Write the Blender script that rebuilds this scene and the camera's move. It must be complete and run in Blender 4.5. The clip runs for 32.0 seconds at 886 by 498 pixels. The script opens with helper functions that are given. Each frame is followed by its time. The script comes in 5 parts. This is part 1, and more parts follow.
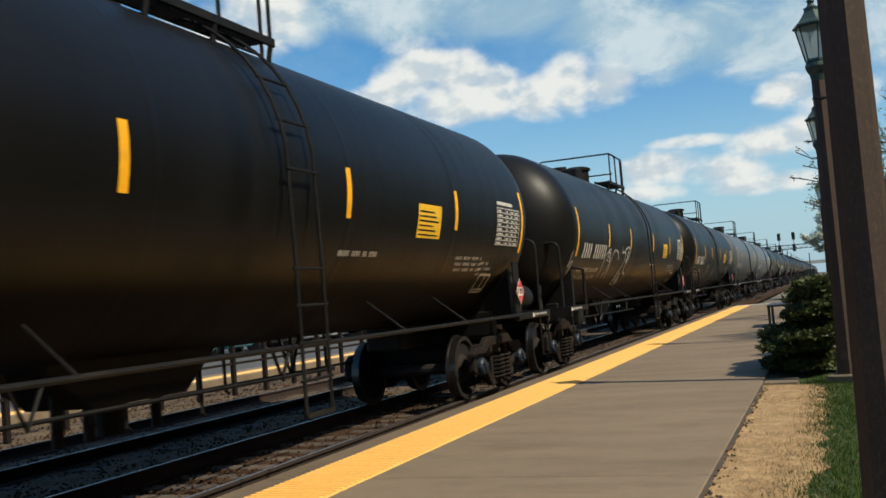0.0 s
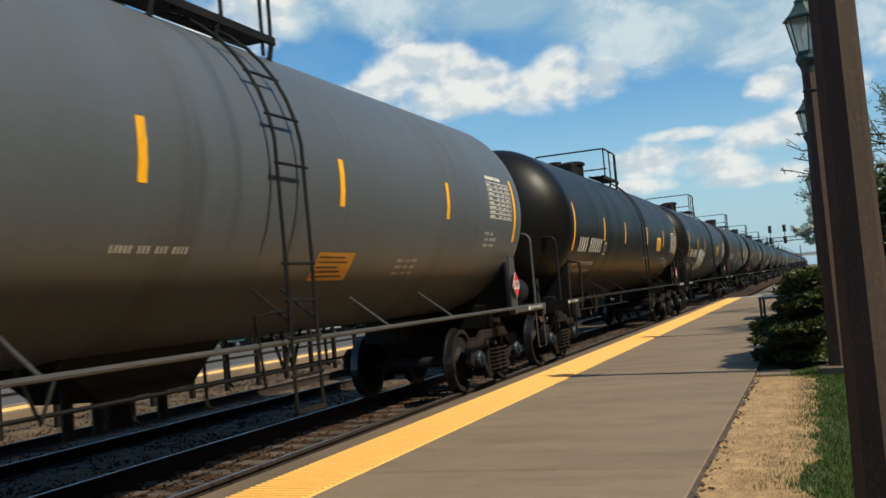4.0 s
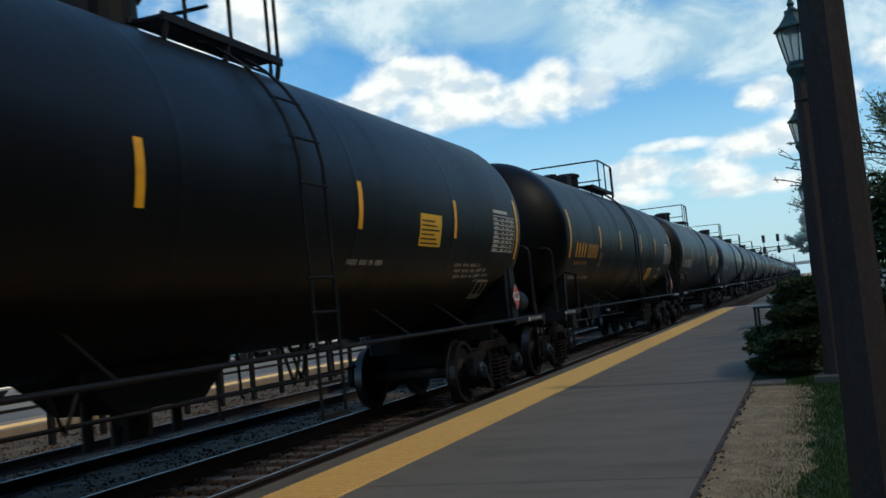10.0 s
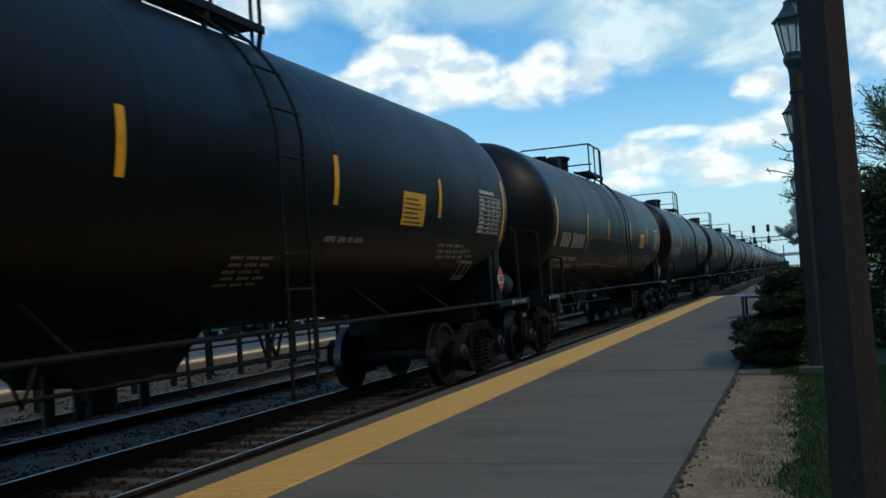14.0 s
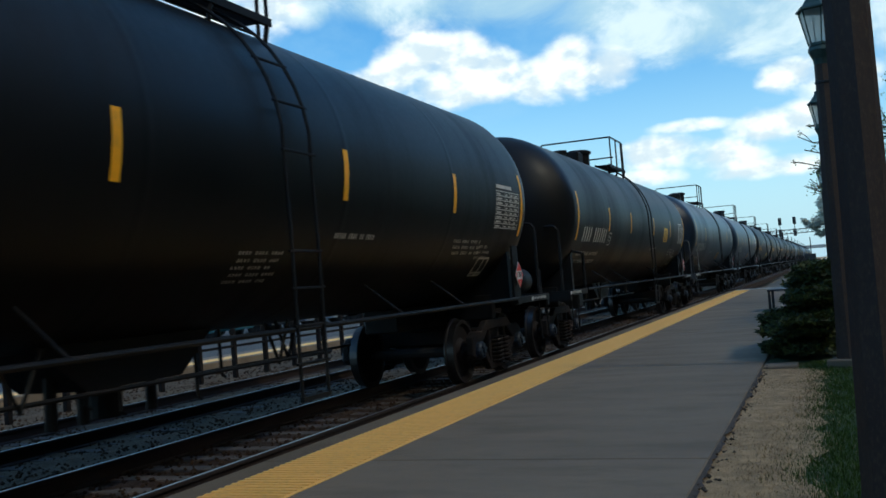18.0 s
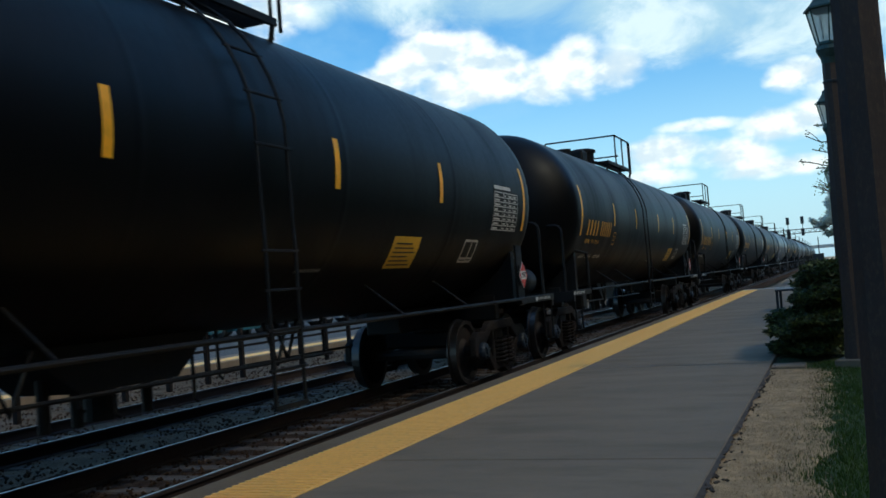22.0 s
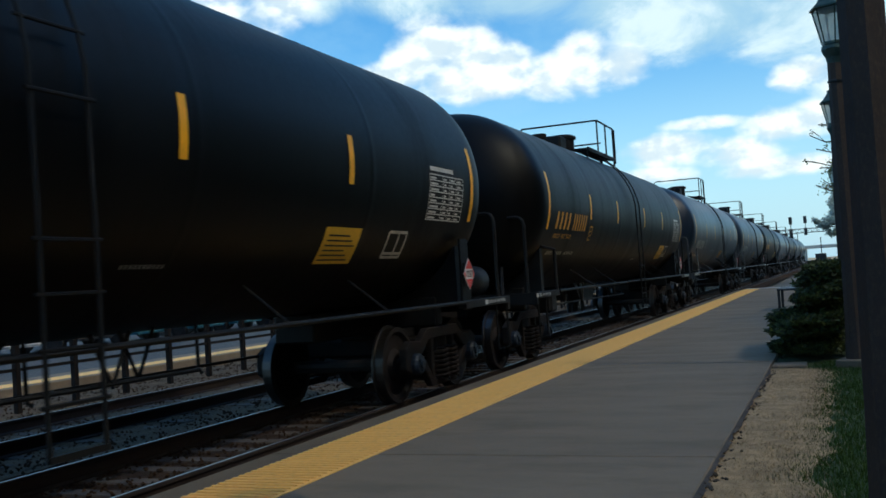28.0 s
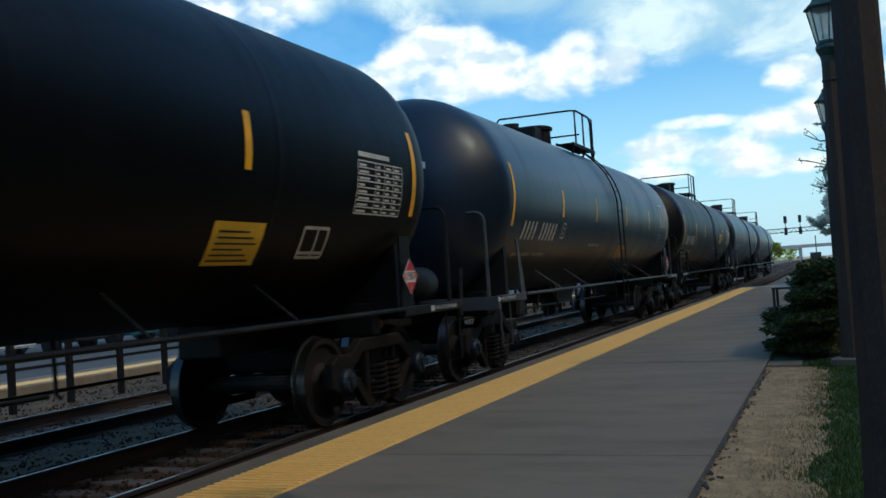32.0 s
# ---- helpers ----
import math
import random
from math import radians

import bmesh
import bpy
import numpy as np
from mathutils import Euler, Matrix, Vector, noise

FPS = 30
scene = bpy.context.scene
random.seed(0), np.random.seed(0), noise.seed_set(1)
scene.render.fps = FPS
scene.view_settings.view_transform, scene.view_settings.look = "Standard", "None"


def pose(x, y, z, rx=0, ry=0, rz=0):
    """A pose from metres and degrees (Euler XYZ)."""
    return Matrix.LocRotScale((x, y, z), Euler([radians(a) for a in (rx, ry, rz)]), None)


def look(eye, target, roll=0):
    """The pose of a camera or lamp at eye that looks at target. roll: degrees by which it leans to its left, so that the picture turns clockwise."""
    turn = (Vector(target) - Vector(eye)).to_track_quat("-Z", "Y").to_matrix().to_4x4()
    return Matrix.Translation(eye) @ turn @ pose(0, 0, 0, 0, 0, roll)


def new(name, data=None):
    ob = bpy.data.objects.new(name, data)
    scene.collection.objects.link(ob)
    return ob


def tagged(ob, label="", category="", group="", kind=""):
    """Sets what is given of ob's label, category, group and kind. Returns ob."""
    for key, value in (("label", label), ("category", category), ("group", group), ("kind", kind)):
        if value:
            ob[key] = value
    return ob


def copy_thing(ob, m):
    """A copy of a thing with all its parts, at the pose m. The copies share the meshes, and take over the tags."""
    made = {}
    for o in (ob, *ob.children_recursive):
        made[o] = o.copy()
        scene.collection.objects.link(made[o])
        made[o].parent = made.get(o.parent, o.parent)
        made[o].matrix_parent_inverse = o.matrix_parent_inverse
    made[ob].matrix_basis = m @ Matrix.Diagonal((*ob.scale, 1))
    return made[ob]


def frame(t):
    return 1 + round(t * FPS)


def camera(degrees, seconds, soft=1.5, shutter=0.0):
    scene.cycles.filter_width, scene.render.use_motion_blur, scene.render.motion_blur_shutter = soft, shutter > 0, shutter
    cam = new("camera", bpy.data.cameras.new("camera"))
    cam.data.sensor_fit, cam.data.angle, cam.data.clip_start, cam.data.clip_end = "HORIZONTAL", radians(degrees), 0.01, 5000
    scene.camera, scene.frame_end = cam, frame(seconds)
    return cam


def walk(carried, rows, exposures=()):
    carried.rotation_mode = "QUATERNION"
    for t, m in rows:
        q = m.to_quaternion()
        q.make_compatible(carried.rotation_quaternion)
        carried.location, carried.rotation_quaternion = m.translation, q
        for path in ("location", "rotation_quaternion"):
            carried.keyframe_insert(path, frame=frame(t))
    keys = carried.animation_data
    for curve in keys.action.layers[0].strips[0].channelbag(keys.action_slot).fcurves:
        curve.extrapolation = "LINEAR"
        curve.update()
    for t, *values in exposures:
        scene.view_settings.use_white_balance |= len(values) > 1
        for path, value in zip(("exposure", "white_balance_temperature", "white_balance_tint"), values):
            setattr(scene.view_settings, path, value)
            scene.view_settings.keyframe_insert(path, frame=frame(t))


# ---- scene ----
cam = camera(49.2, 32.0, soft=1.6, shutter=0.06)

# seconds, turn to the left of the track's line, tilt up, lean (degrees)
VIEW = [
    (0, 21.35, 3.14, -4.65), (0.5, 21.54, 2.93, -4.71), (1, 20.95, 2.51, -5.02), (1.5, 21.05, 2.55, -5.44),
    (2, 21.16, 2.68, -5.13), (2.5, 21.16, 2.56, -5.05), (3, 20.94, 2.66, -5.03), (3.5, 20.91, 2.76, -4.99),
    (5.5, 20.89, 2.75, -5.02), (6, 20.82, 2.81, -5.27), (6.5, 20.72, 2.82, -5.19), (7, 20.62, 3.17, -4.87),
    (7.5, 20.54, 3.28, -4.87), (8, 20.69, 3.31, -5.12), (8.5, 20.58, 3.29, -5.03), (9, 20.39, 3.44, -5.44),
    (9.5, 20.55, 3.51, -5.2), (10, 20.51, 3.47, -5.59), (10.5, 20.63, 3.3, -5.07), (11, 20.3, 3.43, -5.13),
    (11.5, 20.25, 3.31, -4.94), (12, 20.12, 3.3, -5.51), (12.5, 20.64, 3.35, -5.05), (13, 20.59, 2.76, -4.03),
    (13.5, 20.28, 2.47, -4.27), (14, 20.06, 2.27, -3.84), (14.5, 20.34, 2.45, -3.81), (16.5, 21.5, 1.94, -3.91),
    (17, 21.61, 1.94, -3.87), (17.5, 21.47, 1.92, -4.11), (18, 21.47, 2.15, -4.42), (18.5, 21.57, 2.1, -4.32),
    (19, 21.65, 2.02, -4.18), (19.5, 21.69, 1.9, -4.43), (20, 21.68, 1.91, -4.29), (20.5, 21.72, 1.92, -4.3),
    (21, 21.65, 1.94, -4.42), (21.5, 21.68, 1.97, -4.39), (22, 21.88, 2.18, -4.44), (22.5, 21.87, 1.92, -4.41),
    (23, 21.69, 2.01, -4.59), (23.5, 21.67, 1.94, -4.55), (24, 21.47, 1.95, -4.24), (24.5, 21.64, 1.93, -4.49),
    (25, 21.76, 1.98, -4.17), (25.5, 21.77, 1.96, -4.18), (27.5, 21.88, 2.01, -4.08), (28, 22.03, 1.9, -3.71),
    (28.5, 21.99, 1.98, -3.87), (29, 22.03, 2.03, -3.88), (29.5, 22, 2.03, -3.81), (30, 21.72, 2.26, -4.24),
    (30.5, 21.72, 2.26, -4.24), (31, 21.94, 2, -3.99), (31.5, 21.79, 1.99, -3.88), (32, 21.76, 1.86, -3.85),
]
EYE = (0.0, 0.02, 1.215)


def view_pose(turn, tilt, lean):
    """A hand-held camera that only turns: it looks along +y, then turns, tilts and leans."""
    return Matrix.Translation(EYE) @ pose(0, 0, 0, 0, 0, turn) @ pose(0, 0, 0, 90 + tilt) @ pose(0, 0, 0, 0, 0, lean)


# the camera's own brightening and white balance: seconds, stops, kelvin, tint
EXPOSURES = [(0, -0.08, 6450, 4), (6.6, -0.08, 6400, 4), (8.0, 0.02, 6450, 3), (9.5, 0.22, 6380, 2), (12.5, 0.22, 6250, 0), (17, 0.36, 6150, -1), (32, 0.38, 6150, -1)]
walk(cam, [(t, view_pose(a, b, c)) for t, a, b, c in VIEW], EXPOSURES)

# ---------------------------------------------------------------- light
SUN_AZ, SUN_EL = radians(103.7), radians(49)
sun_dir = Vector((math.sin(SUN_AZ) * math.cos(SUN_EL), math.cos(SUN_AZ) * math.cos(SUN_EL), math.sin(SUN_EL)))
sun = new("sun", bpy.data.lights.new("sun", "SUN"))
sun.data.energy, sun.data.angle, sun.data.color = 5.0, radians(0.53), (1.0, 0.885, 0.71)
sun.matrix_world = look(sun_dir * 60, (0, 0, 0))


class Graph:
    """Short-hand for node trees."""

    def __init__(self, tree):
        self.tree = tree
        tree.nodes.clear()

    def add(self, kind, ins=None, operation="", data_type="", interpolation="", clamp=False):
        node = self.tree.nodes.new("ShaderNode" + kind)
        if operation:
            node.operation = operation
        if data_type:
            node.data_type = data_type
        if interpolation:
            node.interpolation_type = interpolation
        if clamp:
            node.use_clamp = True
        for key, value in (ins or {}).items():
            socket = node.inputs[key]
            if isinstance(value, bpy.types.NodeSocket):
                self.tree.links.new(value, socket)
            else:
                socket.default_value = value
        return node

    def math(self, op, a, b=0.0, c=0.0, clamp=False):
        return self.add("Math", operation=op, clamp=clamp, ins={0: a, 1: b, 2: c}).outputs[0]

    def ramp(self, x, low, high, to0=0.0, to1=1.0, smooth=True):
        node = self.add("MapRange", interpolation="SMOOTHSTEP" if smooth else "LINEAR",
                        ins={"Value": x, "From Min": low, "From Max": high, "To Min": to0, "To Max": to1})
        return node.outputs[0]

    def mix(self, f, a, b):
        node = self.add("Mix", data_type="RGBA", ins={0: f, 6: a, 7: b})
        return node.outputs[2]


# sky: fair-weather heaps with lit tops, a high veil, haze towards the horizon
world = bpy.data.worlds.new("sky")
world.use_nodes = True
scene.world = world
g = Graph(world.node_tree)
sky = g.add("TexSky")
sky.sky_type, sky.sun_disc, sky.sun_elevation, sky.sun_rotation = "NISHITA", False, SUN_EL, SUN_AZ
sky.air_density, sky.dust_density, sky.ozone_density = 1.0, 0.6, 1.6
way = g.add("TexCoord").outputs["Generated"]
sep = g.add("SeparateXYZ", ins={0: way}).outputs
azim = g.math("ARCTAN2", g.math("MULTIPLY", sep[0], -1.0), sep[1])     # to the left of +y
elev = g.math("ARCSINE", sep[2])
flat = g.add("CombineXYZ", ins={0: azim, 1: g.math("MULTIPLY", elev, 1.5), 2: 0.0}).outputs[0]
toward = g.add("VectorMath", operation="ADD", ins={0: flat, 1: (-0.008, 0.014, 0.0)}).outputs[0]      # a step towards the sun


def fluff(scale, detail, at=flat, rough=0.55, warp=0.0):
    return g.add("TexNoise", ins={"Vector": at, "Scale": scale, "Detail": detail, "Roughness": rough, "Distortion": warp}).outputs[0]


def pile(lumps):
    """Union of soft lumps: turn, height, half width, half height (degrees), strength."""
    total = None
    for turn, height, wide, tall, strength in lumps:
        dx = g.math("MULTIPLY", g.math("SUBTRACT", azim, radians(turn)), 1 / radians(wide))
        dy = g.math("MULTIPLY", g.math("SUBTRACT", elev, radians(height)), 1 / radians(tall))
        lump = g.math("MULTIPLY", g.math("SUBTRACT", 1.0, g.math("ADD", g.math("MULTIPLY", dx, dx), g.math("MULTIPLY", dy, dy))), strength)
        total = lump if total is None else g.math("SMOOTH_MAX", total, lump, 0.35)
    return g.math("MAXIMUM", total, -1.6)


HEAPS = [
    (22.0, 13.6, 2.1, 1.9, 1.0), (19.7, 13.2, 2.2, 1.9, 1.0), (17.6, 12.0, 2.2, 1.6, 1.0), (20.6, 11.6, 3.2, 1.3, 0.9), (15.4, 11.5, 2.4, 1.3, 0.9),
    (13.2, 12.1, 1.8, 1.8, 1.0), (11.2, 11.7, 2.0, 1.2, 0.9), (23.4, 12.6, 1.6, 1.6, 0.9), (25.0, 11.6, 2.4, 1.4, 0.8),
]
LOW_HEAPS = [
    (2.1, 7.5, 2.4, 1.0, 0.9), (0.3, 7.8, 1.7, 1.0, 0.9), (6.1, 8.0, 2.2, 0.34, 0.5), (1.0, 10.1, 1.7, 0.9, 0.9), (-1.4, 9.5, 2.4, 1.3, 0.9),
    (8.2, 6.6, 2.9, 1.0, 0.9), (5.0, 6.2, 2.9, 0.9, 0.8), (2.3, 5.2, 3.4, 0.6, 0.7), (9.2, 5.3, 2.6, 0.5, 0.7), (30.5, 17.6, 2.4, 2.4, 0.9),
    (36.0, 15.0, 5.0, 2.6, 0.8), (-8.0, 11.0, 4.0, 2.0, 0.8), (48.0, 12.0, 7.0, 3.0, 0.8),
]
VEILS = [
    (28.3, 17.0, 1.6, 1.5, 0.9), (22.4, 16.7, 4.6, 1.6, 0.9), (15.7, 16.3, 5.4, 1.8, 1.0), (10.5, 15.5, 4.4, 1.9, 1.0), (6.0, 14.1, 5.4, 2.4, 1.0),
    (-0.4, 13.2, 6.6, 2.4, 0.9), (14.0, 19.0, 22.0, 3.2, 1.0),
]
# away from the view the same kind of sky goes on
wild = g.ramp(fluff(4.2, 3.0), 0.52, 0.70, -0.85, 0.75)
away = g.ramp(g.math("ABSOLUTE", g.math("SUBTRACT", azim, radians(15))), radians(28), radians(42))
high = g.ramp(elev, radians(20), radians(25))
outside = g.math("SUBTRACT", wild, g.math("MULTIPLY", g.math("SUBTRACT", 1.0, g.math("MAXIMUM", away, high)), 3.0))
puffs = fluff(22.0, 5.0, flat, 0.50, 0.1)
heap = g.math("MAXIMUM", g.math("MAXIMUM", pile(HEAPS), pile(LOW_HEAPS)), outside)
cover = g.ramp(g.math("ADD", g.math("MULTIPLY", heap, 0.75), g.math("MULTIPLY", g.math("SUBTRACT", puffs, 0.5), 1.75)), -0.30, 0.62)
relief = g.math("SUBTRACT", puffs, fluff(22.0, 5.0, toward, 0.50, 0.1))
sunny = g.ramp(g.math("ADD", g.math("MULTIPLY", relief, 2.4), g.math("MULTIPLY", g.math("SUBTRACT", fluff(13.0, 3.0), 0.5), 1.2)), -0.30, 0.22)
streaks = fluff(9.0, 7.0, flat, 0.6, 0.4)
veil = g.ramp(g.math("ADD", g.math("MULTIPLY", pile(VEILS), 0.5), g.math("MULTIPLY", g.math("SUBTRACT", streaks, 0.5), 1.6)), -0.30, 0.42, 0.0, 0.92)
thin = g.math("MULTIPLY", g.ramp(fluff(6.0, 6.0, flat, 0.6), 0.36, 0.72, 0.0, 0.35), g.math("SUBTRACT", 1.0, away))
haze = g.ramp(elev, radians(-1), radians(14), 0.80, 0.0)
blue = g.add("HueSaturation", ins={"Saturation": 1.4, "Value": 1.0, "Color": sky.outputs[0]}).outputs[0]
lit = g.add("Background", ins={"Color": blue, "Strength": 0.138})
hazy = g.add("Background", ins={"Color": (0.45, 0.70, 0.93, 1), "Strength": 0.81})
milky = g.add("Background", ins={"Color": g.mix(g.ramp(streaks, 0.42, 0.64), (0.45, 0.64, 0.79, 1), (0.82, 0.91, 0.97, 1)), "Strength": 0.85})
white = g.add("Background", ins={"Color": g.mix(sunny, (0.68, 0.75, 0.83, 1), (1.0, 0.985, 0.97, 1)), "Strength": 0.89})
m1 = g.add("MixShader", ins={0: g.math("MAXIMUM", haze, thin), 1: lit.outputs[0], 2: hazy.outputs[0]})
m2 = g.add("MixShader", ins={0: veil, 1: m1.outputs[0], 2: milky.outputs[0]})
m3 = g.add("MixShader", ins={0: cover, 1: m2.outputs[0], 2: white.outputs[0]})
g.tree.links.new(m3.outputs[0], g.add("OutputWorld").inputs[0])

# ---------------------------------------------------------------- materials


def surface(name, colour, rough=0.6, metal=0.0, vary=0.25, scale=3.0, stretch=(1, 1, 1), dirt=None, dirt_amount=0.5,
            dirt_scale=1.2, bump=0.0, bump_scale=60.0, per_object=0.0, grain=0.12, coat=0.0, sheen=0.5, spill=0.0, gloss_vary=0.09):
    """A worn painted, cast or earthen surface: broad variation, fine grain, dirt in patches, relief."""
    mat = bpy.data.materials.new(name)
    mat.use_nodes = True
    g = Graph(mat.node_tree)
    co = g.add("TexCoord").outputs["Object"]
    if per_object:
        co = g.add("VectorMath", operation="ADD", ins={0: co, 1: g.math("MULTIPLY", g.add("ObjectInfo").outputs["Random"], 60.0)}).outputs[0]
    stretched = g.add("Mapping", ins={"Vector": co, "Scale": stretch}).outputs[0]
    n1 = g.add("TexNoise", ins={"Vector": stretched, "Scale": scale, "Detail": 5.0, "Roughness": 0.6}).outputs[0]
    n2 = g.add("TexNoise", ins={"Vector": co, "Scale": scale * 24, "Detail": 3.0, "Roughness": 0.6}).outputs[0]
    value = g.math("ADD", g.ramp(n1, 0.25, 0.75, 1 - vary, 1 + vary, False), g.ramp(n2, 0.25, 0.75, -grain, grain, False))
    if per_object:
        spread = g.add("ObjectInfo").outputs["Random"]
        value = g.math("MULTIPLY", value, g.ramp(spread, 0, 1, 1 - per_object, 1 + per_object, False))
    base = g.add("HueSaturation", ins={"Color": (*colour, 1), "Value": value}).outputs[0]
    roughness = g.ramp(n2, 0.3, 0.7, max(rough - gloss_vary, 0.02), min(rough + gloss_vary, 1), False)
    if dirt:
        n3 = g.add("TexNoise", ins={"Vector": stretched, "Scale": dirt_scale, "Detail": 7.0, "Roughness": 0.68}).outputs[0]
        patch = g.ramp(n3, 0.46, 0.72, 0, dirt_amount)
        base = g.mix(patch, base, (*dirt, 1))
        roughness = g.math("ADD", roughness, g.math("MULTIPLY", patch, 0.3), clamp=True)
    if spill:
        # runs of old spillage down the shell below the manway
        own = g.math("MULTIPLY", g.add("ObjectInfo").outputs["Random"], 90.0)
        plain = g.add("SeparateXYZ", ins={0: g.add("TexCoord").outputs["Object"]}).outputs
        runs_at = g.add("CombineXYZ", ins={0: g.math("MULTIPLY", plain[1], 2.6), 1: g.math("MULTIPLY", plain[2], 0.25), 2: own}).outputs[0]
        runs = g.add("TexNoise", ins={"Vector": runs_at, "Scale": 1.0, "Detail": 4.0, "Roughness": 0.6}).outputs[0]
        near = g.ramp(g.math("ABSOLUTE", plain[1]), 0.7, 2.6, 1.0, 0.12)
        wet = g.math("MULTIPLY", g.math("MULTIPLY", g.ramp(runs, 0.48, 0.70), near), spill)
        base = g.mix(wet, base, (colour[0] * 0.32, colour[1] * 0.31, colour[2] * 0.30, 1))
        roughness = g.math("SUBTRACT", roughness, g.math("MULTIPLY", wet, 0.12))
    shader = g.add("BsdfPrincipled", ins={"Base Color": base, "Roughness": roughness, "Metallic": metal, "Coat Weight": coat, "Specular IOR Level": sheen})
    if bump:
        n4 = g.add("TexNoise", ins={"Vector": co, "Scale": bump_scale, "Detail": 4.0, "Roughness": 0.6}).outputs[0]
        relief = g.add("Bump", ins={"Height": n4, "Strength": bump, "Distance": 0.02}).outputs[0]
        g.tree.links.new(relief, shader.inputs["Normal"])
    g.tree.links.new(shader.outputs[0], g.add("OutputMaterial").inputs[0])
    return mat


BLACK = surface("black_tank_paint", (0.0078, 0.0077, 0.0075), 0.40, 0, 0.2, 0.6, (0.3, 1.8, 0.3), (0.0095, 0.0092, 0.009), 0.35, 0.5, 0.0, 5, 0.2, 0.05, sheen=0.2, spill=0.35, gloss_vary=0.02)
CHARCOAL = surface("brown_black_tank_paint", (0.0030, 0.0029, 0.0029), 0.42, 0, 0.22, 0.6, (0.3, 1.8, 0.3), (0.0068, 0.0062, 0.0056), 0.45, 0.5, 0.0, 5, 0.2, 0.05, sheen=0.15, spill=0.35, gloss_vary=0.02)
GREY = surface("grey_tank_paint", (0.078, 0.090, 0.103), 0.42, 0, 0.10, 0.6, (0.3, 1.8, 0.3), (0.07, 0.064, 0.057), 0.4, 0.4, 0.0, 5, 0.12, 0.06, sheen=0.45, spill=0.35, gloss_vary=0.02)
# the grey tank paint again, darkened and blued for the cloud's shade
CLOUDED_GREY = surface("clouded_grey_tank_paint", (0.010, 0.020, 0.036), 0.34, 0, 0.12, 0.6, (0.3, 1.8, 0.3), (0.019, 0.022, 0.026), 0.4, 0.4, 0.0, 5, 0.12, 0.05, sheen=0.50, spill=0.35, gloss_vary=0.02)
RUNGS = surface("black_ladder_steel", (0.007, 0.0069, 0.0067), 0.6, 0, 0.3, 4, (1, 1, 1), (0.02, 0.016, 0.013), 0.4, 2.0, 0.1, 30, sheen=0.25)
FRAME = surface("black_frame_steel", (0.0075, 0.007, 0.0067), 0.6, 0, 0.35, 4, (1, 1, 1), (0.024, 0.018, 0.014), 0.45, 2.0, 0.15, 30, sheen=0.25)
GREY_FRAME = surface("grey_frame_steel", (0.055, 0.055, 0.056), 0.55, 0, 0.25, 4, (1, 1, 1), (0.06, 0.045, 0.035), 0.5, 2.0, 0.15, 30)
CAST = surface("rusty_cast_steel", (0.016, 0.012, 0.010), 0.75, 0.1, 0.4, 5, (1, 1, 1), (0.048, 0.025, 0.016), 0.4, 3.0, 0.4, 45, sheen=0.25)
BLUE_SPRAY = surface("blue_spray_paint", (0.05, 0.30, 0.55), 0.6, 0, 0.3, 5)
GREASE = surface("greasy_cap", (0.014, 0.024, 0.040), 0.5, 0.1, 0.5, 10, (1, 1, 1), (0.012, 0.011, 0.010), 0.9, 5.0, 0.2, 40)
TREAD = surface("worn_wheel_steel", (0.10, 0.09, 0.085), 0.40, 1.0, 0.15, 8)
WHEEL = surface("wheel_plate", (0.010, 0.007, 0.006), 0.75, 0.1, 0.4, 5, (1, 1, 1), (0.034, 0.017, 0.011), 0.4, 2.0, 0.2, 30)
FADED_TAPE = surface("dirt_blackened_tape", (0.030, 0.026, 0.020), 0.6, 0, 0.3, 5, (1, 1, 1), (0.10, 0.06, 0.015), 0.3, 3.0)
YELLOW_TAPE = surface("yellow_reflective_tape", (0.95, 0.46, 0.015), 0.42, 0, 0.10, 5, (1, 1, 1), (0.35, 0.20, 0.03), 0.35, 3.0)
PLACARD = surface("yellow_placard_paint", (0.85, 0.50, 0.03), 0.45, 0, 0.10, 5, (1, 1, 1), (0.4, 0.25, 0.05), 0.25, 3.0)
ORANGE_PLACARD = surface("orange_placard_paint", (0.58, 0.27, 0.03), 0.45, 0, 0.12, 5, (1, 1, 1), (0.3, 0.16, 0.05), 0.3, 3.0)
WHITE = surface("white_stencil_paint", (0.62, 0.60, 0.55), 0.6, 0, 0.15, 6, (1, 1, 1), (0.20, 0.18, 0.16), 0.45, 4.0)
GOLD = surface("gold_stencil_paint", (0.72, 0.34, 0.03), 0.5, 0, 0.15, 6, (1, 1, 1), (0.22, 0.12, 0.03), 0.4, 4.0)
SILVER = surface("silver_spray_paint", (0.44, 0.50, 0.50), 0.55, 0.0, 0.40, 2.5, (1, 1, 4), (0.13, 0.14, 0.15), 0.55, 2.0)
CHALK = surface("white_spray_paint", (0.46, 0.46, 0.45), 0.7, 0, 0.35, 5, (1, 1, 1), (0.08, 0.08, 0.08), 0.6, 4.0)
BROWN_PATCH = surface("buff_spray_paint", (0.24, 0.20, 0.15), 0.7, 0, 0.3, 3, (1, 1, 1), (0.07, 0.06, 0.05), 0.5, 3.0)
RED = surface("red_placard_film", (0.62, 0.030, 0.022), 0.45, 0, 0.08, 6)
# placard films, faded and also darkened for the shade between the cars
SHADED_FADED_RED = surface("shaded_faded_red_film", (0.16, 0.030, 0.028), 0.55, 0, 0.2, 6)
SHADED_FADED_WHITE = surface("shaded_faded_white_film", (0.22, 0.21, 0.20), 0.55, 0, 0.2, 6)
SIGN_WHITE = surface("white_placard_film", (0.66, 0.64, 0.61), 0.45, 0, 0.06, 6)
